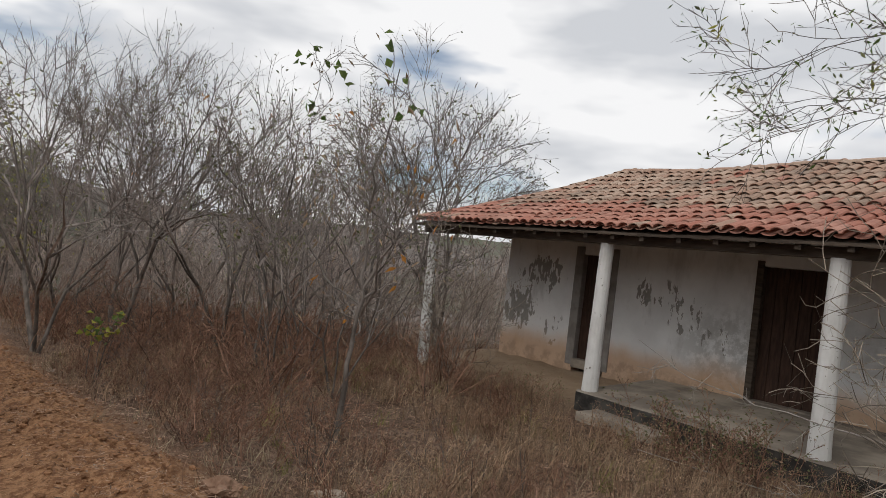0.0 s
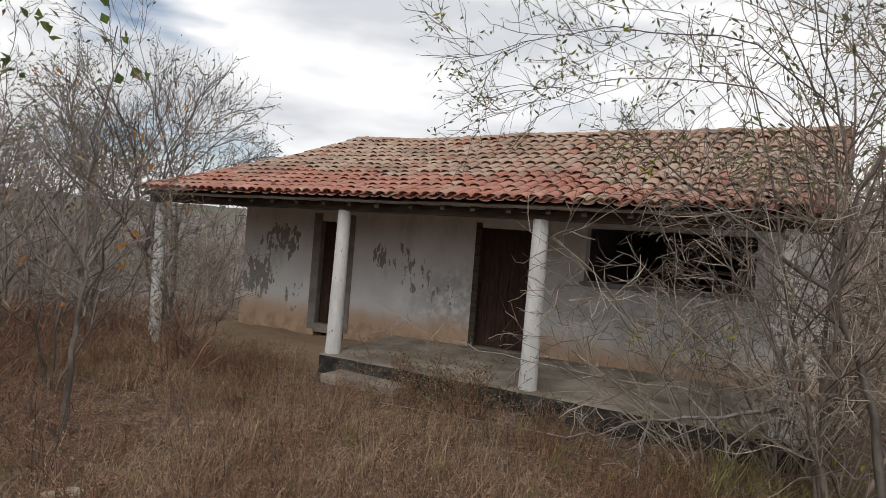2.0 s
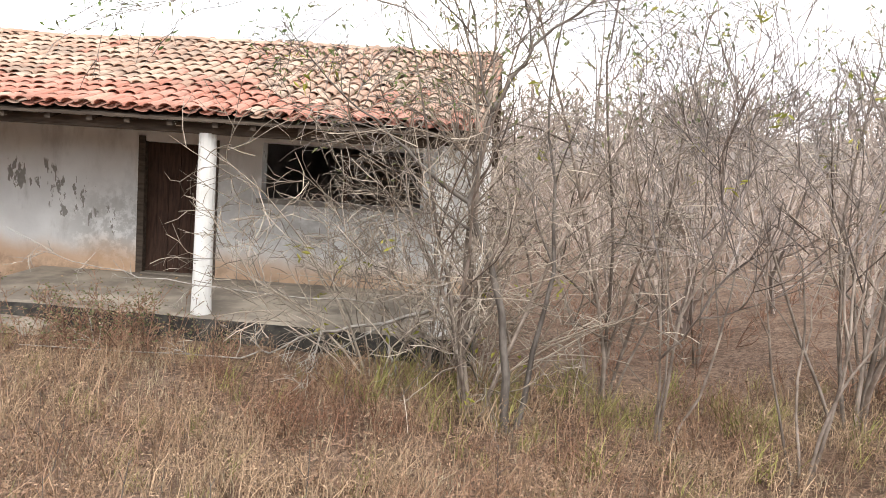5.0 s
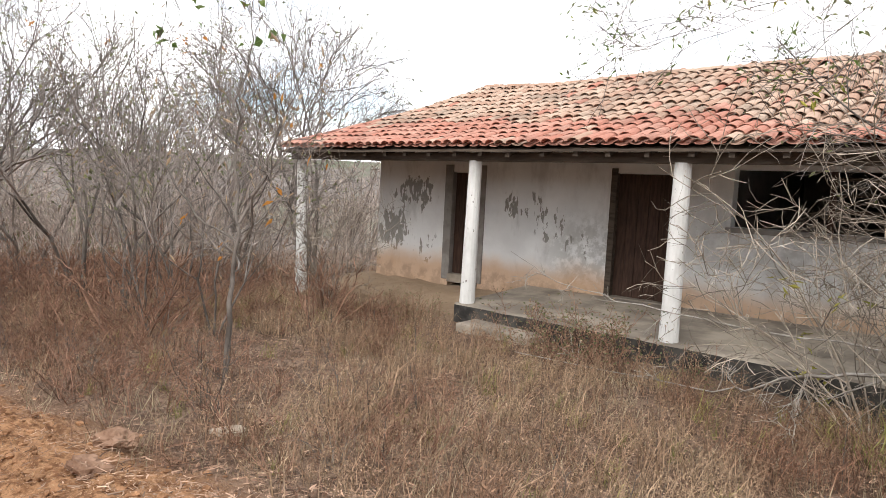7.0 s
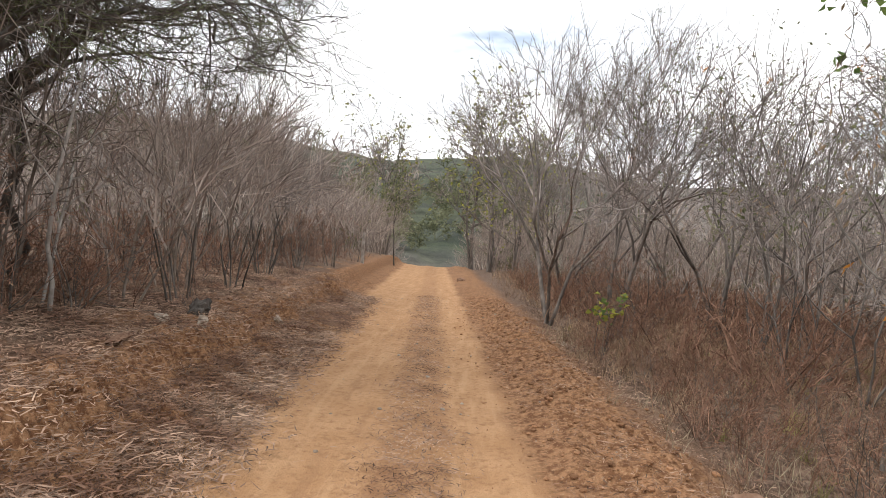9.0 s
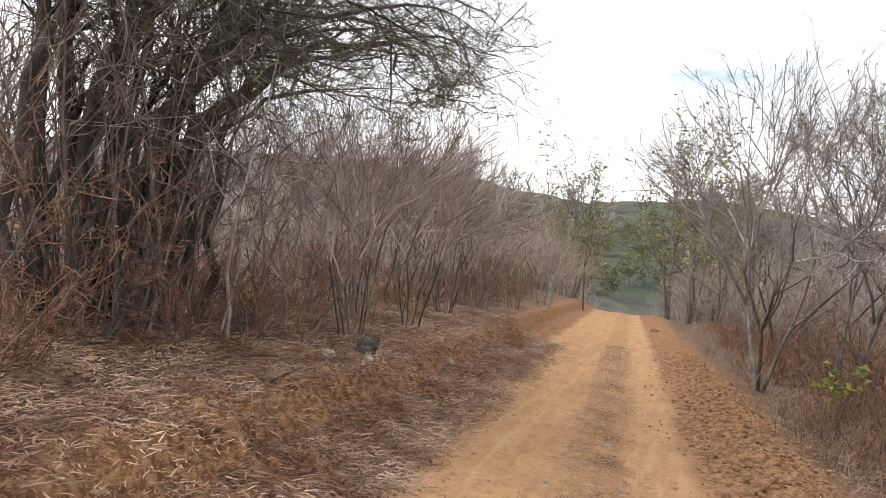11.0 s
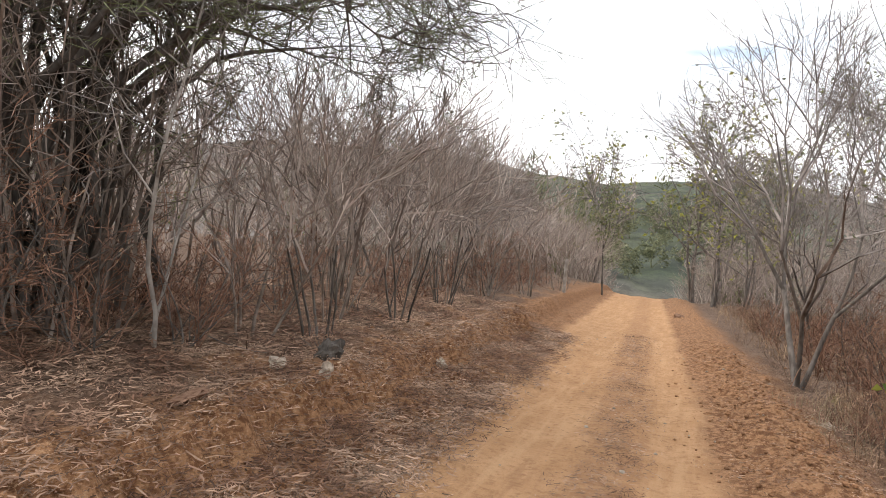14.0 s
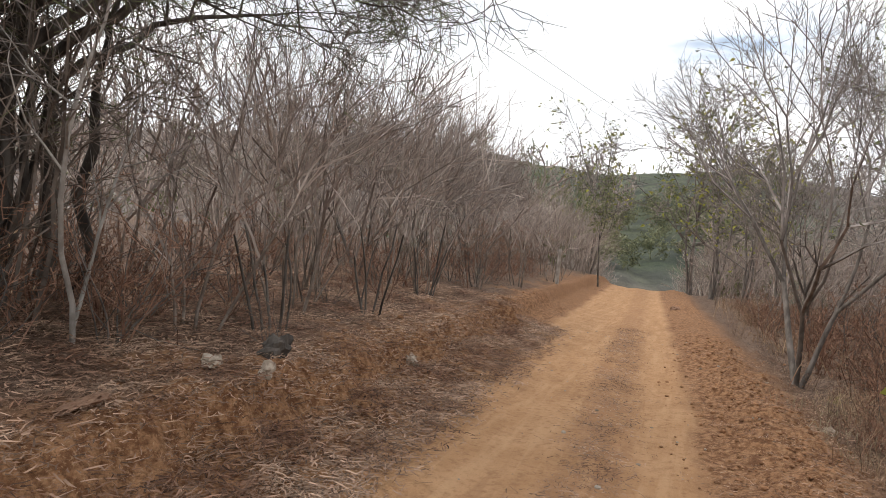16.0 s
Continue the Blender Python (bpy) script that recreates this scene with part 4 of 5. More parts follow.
spots = []
while len(spots) < 520:
    a, far = radians(rs.choice((rs.uniform(58, 138), rs.uniform(-40, 8)))), 48 + 220 * rs.random() ** 1.2
    if far < 115 and abs(math.degrees(a) - 93) < 6:
        continue
    spots.append((-far * math.sin(a), far * math.cos(a), rs.uniform(1.0, 1.9) * (1 + far / 260)))
massed("hill_woods", "grey leafless woods covering the distant hillsides", low_kinds(340, 4.2, 4, (5, 3, 0), 0.030, 0.35), spots[:400], TWIG_HAZE, 340)
massed("hill_woods", "olive scrub scattered over the distant hillsides", low_kinds(345, 3.2, 5, (5, 4, 0), 0.040, 0.4), [q for q in spots[400:] if q[0] < -30], LEAF_OLIVE, 345)

# green valley where the road drops away; haze is put into the leaf colour
VALLEY = simple("hazy_valley_leaves", (0.150, 0.160, 0.092), (0.265, 0.265, 0.160), 0.4, 0.8, 0, 0, 0.5, lit=0.3)
kinds = []
for i in range(4):
    g = grow(360 + i, 4.2, stems=4, lean=0.4, r=0.05, bare=0.15, counts=(7, 5, 0), ratio=(0.55, 0.5, 0.5), wob=0.14, min_r=0.02)
    V, _ = blades(370 + i, g[3], 0.42, 0.28, 0.1, 3)
    kinds.append(joined(ribbons(g[0] + g[1]), (V, np.arange(len(V)).reshape(-1, 4))))
spots = []
for _ in range(60):
    x = rs.uniform(-190, -95)
    spots.append((x, road_mid(x) + rs.uniform(-22, 22), rs.uniform(0.7, 1.3)))
massed("valley_trees", "green leafy trees filling the valley past the road end", kinds, spots, VALLEY, 360)

# the broad bare tree beside the road, past the yard, and its neighbours
g = forked(7, 8.6, stems=3, lean=0.36, r=0.085, min_r=0.0046, first=0.24, levels=6, split=24, up=0.05, twigs=5, base=0.04)
fan = tree("roadside_tree", "tall leafless grey tree with a fan of fine branches", g, BARK, TWIG)
put(fan, -14.7, 1.95, turn=40, tall=6.3)
put(fan, -21.5, 3.2, turn=160, tall=6.4)
put(fan, -19.0, 5.6, turn=260, tall=7.4)
for x, y, t, h in ((-15.2, -5.6, 110, 4.4), (-18.5, -5.4, 290, 4.8), (-22.5, -5.8, 200, 5.2)):
    put(fan, x, y, turn=t, tall=h)
g = forked(8, 7.6, stems=4, lean=0.30, r=0.07, min_r=0.006, first=0.26, levels=6, split=24, twigs=3)
put(tree("roadside_tree", "tall leafless tree with sparse olive leaves", g, BARK, TWIG, [(LEAF_OLIVE, *blades(3, g[3][::3], 0.10, 0.05, 0.3, 1)), (LEAF_DRY, *blades(33, g[3][2::9], 0.09, 0.035, 0.6, 1))]), -14.6, 3.25, turn=10, tall=6.6)
g = forked(9, 5.8, stems=3, lean=0.30, r=0.042, min_r=0.0042, first=0.27, levels=5, split=25, twigs=2)
leafy = [(LEAF_DRY, *blades(4, g[3][::16], 0.11, 0.03, 1.4, 1)), (LEAF_OLIVE, *blades(5, g[3][::3], 0.09, 0.045, 0.3, 1)), (LEAF_ORANGE, *blades(55, g[3][7::400], 0.12, 0.05, 1.0, 4))]
slender = tree("roadside_tree", "slender tree with olive and withered hanging leaves", g, BARK, TWIG, leafy)
put(slender, -13.3, 4.9, turn=80, tall=5.8)
put(slender, -15.5, 7.0, turn=200, tall=6.8)
put(slender, -11.0, 4.6, turn=300, tall=4.9)
put(slender, -17.5, 8.8, turn=20, tall=7.0)
# olive-leaved trees by the far verge
g = grow(10, 5.4, stems=3, lean=0.2, r=0.06, bare=0.25, counts=(8, 6, 5), min_r=0.007)
olive = tree("verge_tree", "small tree with a thin yellowish-green crown", g, BARK, TWIG, [(LEAF_YELLOW, *blades(17, g[3][::4], 0.14, 0.08, 0.3, 1)), (LEAF_OLIVE, *blades(18, g[3][1::4], 0.14, 0.08, 0.3, 1))])
put(olive, -33, 2.4, 1.25, 0)
put(olive, -38, 1.4, 1.5, 90)
put(olive, -29.0, 3.4, 1.1, 150)
put(olive, -45, 0.6, 1.9, 250)
put(olive, -44, -5.2, 1.5, 20)
# young leafy tree on the far left bank
g = grow(12, 4.6, stems=1, lean=0.1, r=0.06, bare=0.4, counts=(9, 5, 4), min_r=0.008)
put(tree("young_tree", "young tree with a small olive-green crown", g, BARK_DARK, TWIG, [(LEAF_OLIVE, *blades(6, g[3], 0.16, 0.09, 0.2, 3))]), -35.1, -3.5)

# heavy dark clump of trunks on the bank, its arms arching over the cutting
rng = np.random.default_rng(21)
arms = [along(rng, p, a, b, 0.05) for p, a, b in (
    (((0.1, 0.2, -0.1), (0.0, 0.0, 1.6), (-0.1, 0.1, 3.2), (-0.4, 1.2, 3.7), (-0.9, 2.2, 3.35), (-1.1, 2.65, 2.62), (-1.6, 2.9, 2.75), (-2.3, 3.0, 3.2)), 0.085, 0.008),
    (((-0.3, 0.1, -0.1), (-0.4, 0.1, 2.0), (-1.2, 1.0, 3.9), (-2.0, 1.9, 4.5), (-2.9, 2.6, 4.6)), 0.10, 0.010),
    (((0.4, 0.0, -0.1), (0.5, 0.1, 2.2), (0.8, 1.1, 3.7), (1.2, 2.0, 4.1), (1.4, 2.7, 4.0)), 0.065, 0.008),
    (((-0.6, -0.1, -0.1), (-0.8, 0.0, 2.4), (-1.8, 0.5, 4.2), (-3.0, 1.2, 4.9)), 0.10, 0.012),
    (((0.15, -0.2, -0.1), (0.1, 0.0, 2.6), (-0.1, 0.8, 4.4), (-0.6, 1.8, 5.0), (-1.3, 2.6, 4.7)), 0.115, 0.012),
    (((0.7, -0.2, -0.1), (0.9, -0.1, 2.4), (1.3, 0.2, 4.6), (1.7, 0.5, 5.8)), 0.105, 0.02),
    (((-0.1, -0.4, -0.1), (0.2, -0.6, 2.6), (0.1, -0.8, 5.8)), 0.12, 0.03),
    (((-0.5, 0.2, -0.1), (-0.7, 0.3, 1.9), (-1.6, 1.0, 3.0), (-3.0, 1.8, 3.5), (-4.6, 2.3, 3.3)), 0.08, 0.008),
    (((-0.2, 0.3, -0.1), (-0.4, 0.5, 2.0), (-1.2, 1.5, 3.1), (-2.4, 2.4, 3.5), (-3.9, 3.0, 3.4)), 0.08, 0.008),
    (((0.0, 0.2, -0.1), (0.0, 0.5, 2.1), (-0.6, 1.5, 3.2), (-1.6, 2.6, 3.6), (-2.8, 3.2, 3.4)), 0.08, 0.008),
    (((0.3, 0.2, -0.1), (0.3, 0.5, 1.9), (0.1, 1.5, 2.9), (-0.5, 2.4, 3.1)), 0.06, 0.008),
    (((-0.6, 0.0, -0.1), (-0.9, 0.2, 1.8), (-2.2, 0.6, 2.7), (-3.4, 1.0, 2.9), (-4.6, 1.4, 2.7)), 0.06, 0.008),
    (((-0.3, 0.1, -0.1), (-0.5, 0.3, 2.4), (-1.5, 1.3, 3.9), (-3.2, 2.1, 4.3), (-5.2, 2.7, 4.2)), 0.09, 0.008))]
for i in range(14):
    a, l = rng.uniform(-0.5, math.pi + 0.5), rng.uniform(1.6, 3.0)
    c, q = np.array((math.cos(a), math.sin(a))), rng.normal(0, 0.45, 2) * (1.3, 0.5)
    z = rng.uniform(2.2, 4.2)
    arms.append(along(rng, ((*q, -0.1), (*(q * 1.1), z * 0.55), (*(q + c * 0.2 * l), z), (*(q + c * 0.6 * l), z + 0.8), (*(q + c * l), z + rng.uniform(0.1, 1.0))), rng.uniform(0.035, 0.075), 0.006, 0.06))
g = branch_out(rng, arms, 3.4, 0.36, (12, 6, 4), (0.46, 0.5, 0.5), 0.15, -0.015, (50, 48, 48), 0.0045)
shoots = grow(22, 4.0, stems=44, lean=0.24, r=0.024, bare=0.2, counts=(5, 3, 1), ratio=(0.36, 0.5, 0.5), wob=0.12, up=0.05, base=0.9, min_r=0.004)
big = tree("big_tree", "big dark many-trunked tree with a tangled drooping crown", g, BARK_DARK, BARK, [(PENCIL, *sprays_at(7, g[3], 0.19, 0.0032, 2))], sides=7)
tagged(piece("shoot", *joined(tubes(shoots[0], 4), tubes(shoots[1], 3), ribbons(shoots[2])), SHOOT, big), "dense brown shoots round the trunks", kind="stuff")
put(big, -7.1, -5.15)
put(BROWN[0], -8.6, -3.0, 0.35, 40)
put(SAPLINGS[7], -9.15, -3.4, turn=40, tall=3.0)
put(SAPLINGS[7], -11.6, -3.6, turn=140, tall=3.9)
put(SAPLINGS[7], -14.5, -3.9, turn=240, tall=4.6)
put(BROWN[1], -7.0, -4.6, 0.9, 80)
put(BROWN[2], -6.2, -4.9, 1.0, 190)
put(BROWN[0], -5.4, -5.3, 1.1, 300)
for x, y, size, t in ((-7.7, -3.9, 0.7, 20), (-6.8, -4.0, 0.75, 100), (-6.0, -4.2, 0.7, 250), (-8.4, -4.3, 0.8, 330), (-5.2, -4.5, 0.8, 170), (-9.3, -4.6, 0.75, 60)):
    put(BROWN[1 + int(t) % 3], x, y, size, t)
# pale trunk beside it
g = grow(23, 4.2, stems=2, lean=0.16, r=0.036, bare=0.3, counts=(7, 5, 4), wob=0.2)
put(tree("sapling", "sapling with a pale blotched trunk", g, BARK_PALE, TWIG), -7.5, -4.05)

# yard trees with pale trunks, withered leaves and a few broad green ones at the tips
rng = np.random.default_rng(31)
stems = [along(rng, p, a, b, 0.025) for p, a, b in (
    (((0, 0, -0.1), (0.03, 0, 0.8), (0.02, 0.1, 1.5), (-0.25, 0.2, 2.4), (-0.2, 0.3, 3.3), (-0.3, 0.4, 4.0)), 0.040, 0.006),
    (((0.02, 0.1, 1.3), (0.4, 0.0, 1.7), (0.9, -0.1, 2.4), (1.1, -0.1, 3.1)), 0.022, 0.004),
    (((0.02, 0.1, 1.4), (-0.5, -0.1, 1.65), (-1.1, -0.2, 2.2), (-1.3, -0.1, 3.2), (-1.2, -0.1, 3.9)), 0.022, 0.004),
    (((0.02, 0.05, 1.1), (-0.4, 0.3, 1.25), (-1.2, 0.4, 1.5)), 0.014, 0.004),
    (((0.02, 0.1, 1.6), (0.15, 0.5, 2.3), (0.35, 0.8, 3.2)), 0.020, 0.004))]
g = branch_out(rng, stems, 2.6, 0.3, (7, 5, 4), (0.38, 0.5, 0.5), 0.15, 0.03, (42, 44, 46), 0.003)
tipz = g[3][g[3][:, 2] > 3.4]
put(tree("yard_tree", "thin pale-trunked tree with withered leaves and few broad green ones", g, BARK, TWIG, [(LEAF, *blades(8, tipz[::14], 0.13, 0.11, 0.4, 3)), (LEAF_DRY, *blades(9, g[3][::7], 0.12, 0.032, 1.5, 1)), (LEAF_ORANGE, *blades(10, g[3][5::90], 0.12, 0.04, 1.0, 2))]), -6.45, 3.75)
g = forked(33, 4.1, stems=3, lean=0.30, r=0.020, min_r=0.0030, first=0.3, levels=5, split=27, up=0.03, twigs=2)
leaning = tree("yard_tree", "leaning bare tree with withered hanging leaves", g, BARK, TWIG, [(LEAF_DRY, *blades(12, g[3][::20], 0.12, 0.034, 1.5, 1)), (LEAF_OLIVE, *blades(19, g[3][3::5], 0.075, 0.04, 0.4, 1))])
for x, y, s, t in ((-8.4, 4.7, 3.2, 60), (-9.6, 4.4, 3.5, 150), (-11.3, 5.7, 4.2, 260), (-12.4, 6.9, 4.6, 20)):
    put(leaning, x, y, turn=t, tall=s)
# dense brown shrub before the end column
g = grow(35, 2.9, stems=10, lean=0.34, r=0.018, bare=0.08, counts=(6, 5, 3), wob=0.16, up=0.02, min_r=0.0038)
dense = tree("shrub", "dense tangled brown shrub before the veranda", g, SHOOT, TWIG_TAN, [(LEAF_DRY, *blades(13, g[3][::10], 0.07, 0.02, 1.2, 1))], "shrub")
put(dense, -9.35, 7.5, 0.88)
put(dense, -12.6, 7.6, 0.9, 120)
# tall trees behind the house end
g = forked(37, 7.4, stems=3, lean=0.32, r=0.075, min_r=0.0056, first=0.27, levels=6, split=25, up=0.03, twigs=3)
tall = tree("yard_tree", "tall bare tree behind the end of the house", g, BARK, TWIG, [(LEAF_OLIVE, *blades(14, g[3][::5], 0.10, 0.05, 0.3, 1))])
put(tall, -14.6, 10.9, turn=200, tall=8.6)
put(tall, -18.5, 13.5, turn=20, tall=7.6)
put(tall, -16.4, 10.0, turn=90, tall=6.8)

# forked tree before the veranda's open end
rng = np.random.default_rng(41)
stems = [along(rng, p, a, b, 0.02) for p, a, b in (
    (((0.06, 0, -0.1), (-0.08, 0, 1.05), (-0.43, 0, 1.96), (-0.29, 0.0, 2.73), (-0.46, 0.1, 3.3), (-0.7, 0.2, 4.3)), 0.042, 0.006),
    (((-0.29, 0, 2.73), (0.01, 0, 3.27), (0.61, -0.1, 3.75), (1.2, -0.2, 4.2)), 0.022, 0.005),
    (((-0.43, 0, 1.96), (-1.01, 0.2, 2.38), (-1.62, 0.4, 2.81), (-2.3, 0.5, 3.5)), 0.022, 0.005),
    (((-0.46, 0.1, 3.3), (-1.0, -0.5, 3.72), (-2.0, -0.8, 3.86), (-3.4, -0.9, 3.66)), 0.009, 0.003),
    (((-0.40, 0.1, 3.0), (-1.0, -0.4, 3.42), (-1.9, -0.8, 3.45), (-3.0, -0.9, 3.20)), 0.008, 0.003),
    (((0.1, 0.1, -0.1), (0.35, 0.3, 1.4), (0.2, 0.6, 3.0), (0.4, 0.6, 4.4)), 0.030, 0.006))]
g = branch_out(rng, stems, 2.9, 0.3, (9, 6, 5), (0.42, 0.5, 0.5), 0.14, 0.02, (42, 44, 46), 0.0028)
sprays = g[3][(g[3][:, 0] < -1.6) & (g[3][:, 2] > 2.9)]
put(tree("yard_tree", "forked grey tree with drooping twigs and feathery green sprays", g, BARK, TWIG, [(LEAF, *blades(15, sprays[::4], 0.070, 0.020, 0.9, 2)), (LEAF_OLIVE, *blades(16, g[3][::4], 0.07, 0.022, 0.7, 1)), (LEAF_YELLOW, *blades(26, g[3][4::120], 0.10, 0.03, 0.4, 6))]), 0.0, 6.0)
g = forked(43, 4.4, stems=4, lean=0.22, r=0.021, min_r=0.0034, first=0.3, levels=5, split=22, up=0.03, twigs=2, wob=0.09)
grey = tree("yard_tree", "many-stemmed grey bare tree beside the house", g, SHOOT, TWIG, [(LEAF_YELLOW, *blades(27, g[3][4::160], 0.10, 0.03, 0.4, 6))])
for x, y, s, t in ((1.35, 6.1, 0.9, 220), (2.3, 5.5, 0.95, 310), (3.4, 7.0, 1.0, 70), (2.4, 9.0, 1.05, 20), (4.6, 6.2, 1.0, 110), (5.4, 9.2, 1.1, 280)):
    put(grey, x, y, s, t)
g = grow(45, 3.1, stems=9, lean=0.5, r=0.013, bare=0.1, counts=(7, 5, 3), ratio=(0.6, 0.5, 0.5), wob=0.17, up=0.0, min_r=0.0036)
pale = tree("shrub", "spreading pale-twigged shrub before the window", g, TWIG_TAN, TWIG_TAN, [(LEAF_YELLOW, *blades(28, g[3][4::140], 0.10, 0.03, 0.4, 6))], "shrub")
g = grow(47, 4.9, stems=6, lean=0.28, r=0.026, bare=0.16, counts=(9, 5, 4), ratio=(0.46, 0.5, 0.5), wob=0.15, up=0.04, min_r=0.0034)
high = g[3][g[3][:, 2] > 2.6]
feathered = tree("yard_tree", "twiggy grey tree with thin feathery olive leaves beside the veranda", g, SHOOT, TWIG_TAN, [(LEAF_OLIVE, *blades(48, high[::2], 0.075, 0.022, 0.8, 2)), (LEAF, *blades(49, high[::22], 0.08, 0.024, 0.8, 3))])
put(feathered, -0.3, 6.3, 1.05, 0)
put(feathered, 1.0, 7.3, 1.05, 130)
put(feathered, 3.0, 6.3, 0.95, 250)
put(pale, -1.35, 7.25, 1.1)
put(dense, -0.7, 7.35, 1.1, 30)
put(pale, -0.3, 7.0, 0.9, 140)

# bleached limb fallen before the veranda
rng = np.random.default_rng(51)
stems = [along(rng, p, a, b, 0.015) for p, a, b in (
    (((-0.51, 0, 0.95), (-1.26, 0, 0.62), (-1.95, 0, 0.47), (-2.4, 0, 0.24), (-2.82, 0, 0.10), (-5.2, -0.2, 0.08)), 0.026, 0.006),
    (((-1.95, 0, 0.47), (-1.99, -0.1, 0.10)), 0.014, 0.008), (((-1.26, 0, 0.62), (-1.09, -0.2, 0.08)), 0.018, 0.010),
    (((-1.4, 0.1, 0.80), (-2.66, -0.2, 0.86), (-3.88, -0.2, 0.91), (-4.64, -0.2, 1.03), (-5.35, -0.2, 1.33)), 0.010, 0.003))]
g = branch_out(rng, stems, 1.6, 0.2, (6, 4, 2), (0.4, 0.5, 0.5), 0.12, 0.0, (40, 42, 44), 0.003)
fallen = tree("fallen_branch", "bleached dead branch lying in the weeds", g, BARK_PALE, TWIG_PALE, (), "branch")
fallen.matrix_basis = pose(0, 7.2, ground(-2, 7.2))
fallen["placed"] = 1

# leafy weed bush against the veranda edge
g = grow(65, 0.62, stems=14, lean=0.45, r=0.006, bare=0.15, counts=(4, 3, 2), wob=0.15, up=0.08, min_r=0.0018, base=0.35)
bush = tree("weed_bush", "leafy brown-green weed bush by the veranda edge", g, TWIG_BROWN, TWIG_BROWN, [(LEAF_DRY, *blades(66, g[3][::2], 0.030, 0.016, 0.1, 1)), (LEAF_OLIVE, *blades(67, g[3][1::2], 0.035, 0.018, 0.1, 1))], "weed")
for x, y, s, t in ((-4.75, 7.65, 1.35, 0), (-5.3, 7.45, 1.0, 90), (-4.1, 7.55, 1.0, 200), (-4.5, 7.3, 0.9, 40), (-7.6, 7.6, 0.7, 20), (-3.2, 7.7, 0.6, 280), (-8.1, 7.9, 0.6, 150)):
    put(bush, x, y, s, t)
# lone dark stalks standing over the weeds
g = grow(69, 0.8, stems=1, lean=0.2, r=0.006, bare=0.25, counts=(6, 2, 0), ratio=(0.22, 0.5, 0.5), wob=0.06, up=0.05, min_r=0.002)
stalk = tree("dead_stalk", "thin dark dead stalk standing in the weeds", g, BARK_DARK, TWIG_BROWN, (), "weed")
for x, y, s in yard_spots(46, 71, (0.7, 1.25), 2.6, 7.2, (-9, 1.5)):
    put(stalk, x, y, s, rs.uniform(0, 360), (rs.uniform(-9, 9), rs.uniform(-9, 9)))

# broad-leaved green seedling on the verge
g = grow(61, 1.05, stems=3, lean=0.12, r=0.010, bare=0.75, counts=(4, 2, 0), ratio=(0.16, 0.5, 0.5), up=0.05)
put(tree("seedling", "bright green broad-leaved seedling among brown weeds", g, BARK, TWIG, [(LEAF_YELLOW, *blades(62, g[3], 0.085, 0.07, 0.1, 1)), (LEAF, *blades(63, g[3], 0.085, 0.065, 0.1, 1))], "plant"), -10.2, 2.1, turn=30, tall=0.98)


# ---------------------------------------------------------------- weeds and litter
def weed(seed, h, n, spread, seeds=True):
    """A dry herb: curved stalks, with forked sprigs and small seed pods where it has them."""
    rng = np.random.default_rng(seed)
    V, F = [], []

    def sliver(p, t, w):
        e = np.cross(t - p, rng.normal(0, 1, 3))
        e *= w / (np.linalg.norm(e) + 1e-9)
        i = len(V)
        V.extend((p - e, p + e, t))
        F.append([i, i + 1, i + 2])

    def pod(q, size):
        e = rng.normal(0, 1, 3)
        e /= np.linalg.norm(e)
        f = np.cross(e, rng.normal(0, 1, 3))
        f /= np.linalg.norm(f) + 1e-9
        i = len(V)
        V.extend((q, q + e * size + f * size * 0.45, q + e * size * 2, q + e * size - f * size * 0.45))
        F.extend(([i, i + 1, i + 2], [i, i + 2, i + 3]))

    for _ in range(n):
        a, l = rng.uniform(0, 2 * math.pi), rng.uniform(0.05, 0.75)
        p = rng.normal(0, spread, 3) * (1, 1, 0)
        d = np.array((math.cos(a) * l, math.sin(a) * l, 1.0))
        hh = h * rng.uniform(0.35, 1.1)
        w = rng.uniform(0.0020, 0.0038)
        s = np.array((-math.sin(a + 0.7), math.cos(a + 0.7), 0)) * w
        m = p + d * hh * 0.55 + rng.normal(0, 0.02, 3)
        t = p + d * hh + np.array((math.cos(a), math.sin(a), 0)) * hh * rng.uniform(-0.1, 0.45)
        i = len(V)
        V.extend((p - s, p + s, m + s, m - s, t))
        F.extend(([i, i + 1, i + 2], [i, i + 2, i + 3], [i + 3, i + 2, i + 4]))
        if seeds:
            for _ in range(5):
                u = rng.uniform(0.15, 1.0)
                q = p + (m - p) * u * 1.8 if u < 0.55 else m + (t - m) * (u - 0.55) / 0.45
                e = rng.normal(0, 1, 3)
                e[2] = abs(e[2]) * 0.7
                k = q + e / np.linalg.norm(e) * rng.uniform(0.03, 0.09)
                sliver(q, k, 0.0018)
                pod(k, rng.uniform(0.006, 0.012))
                if rng.random() < 0.5:
                    pod(q + (k - q) * 0.6, rng.uniform(0.004, 0.009))
    return np.array(V), np.array(F)


def strew(name, label, category, kinds, spots, mat, seed, lift=0.0):
    """Copies of the kinds at (x, y, size), joined into one uncountable mesh."""
    rng = np.random.default_rng(seed)
    Vs, Fs, base = [], [], 0
    for x, y, s in spots:
        V, F = kinds[rng.integers(len(kinds))]
        t = rng.uniform(0, 2 * math.pi)
        R = np.array(((math.cos(t), -math.sin(t), 0), (math.sin(t), math.cos(t), 0), (0, 0, 1))) * s
        Vs.append(V @ R.T + np.array((x, y, ground(x, y) + crumbs(x, y) + lift)))
        Fs.append(F + base)
        base += len(V)
    ob = piece(name, np.concatenate(Vs), np.concatenate(Fs), mat)
    tagged(ob, label, category, kind="stuff")


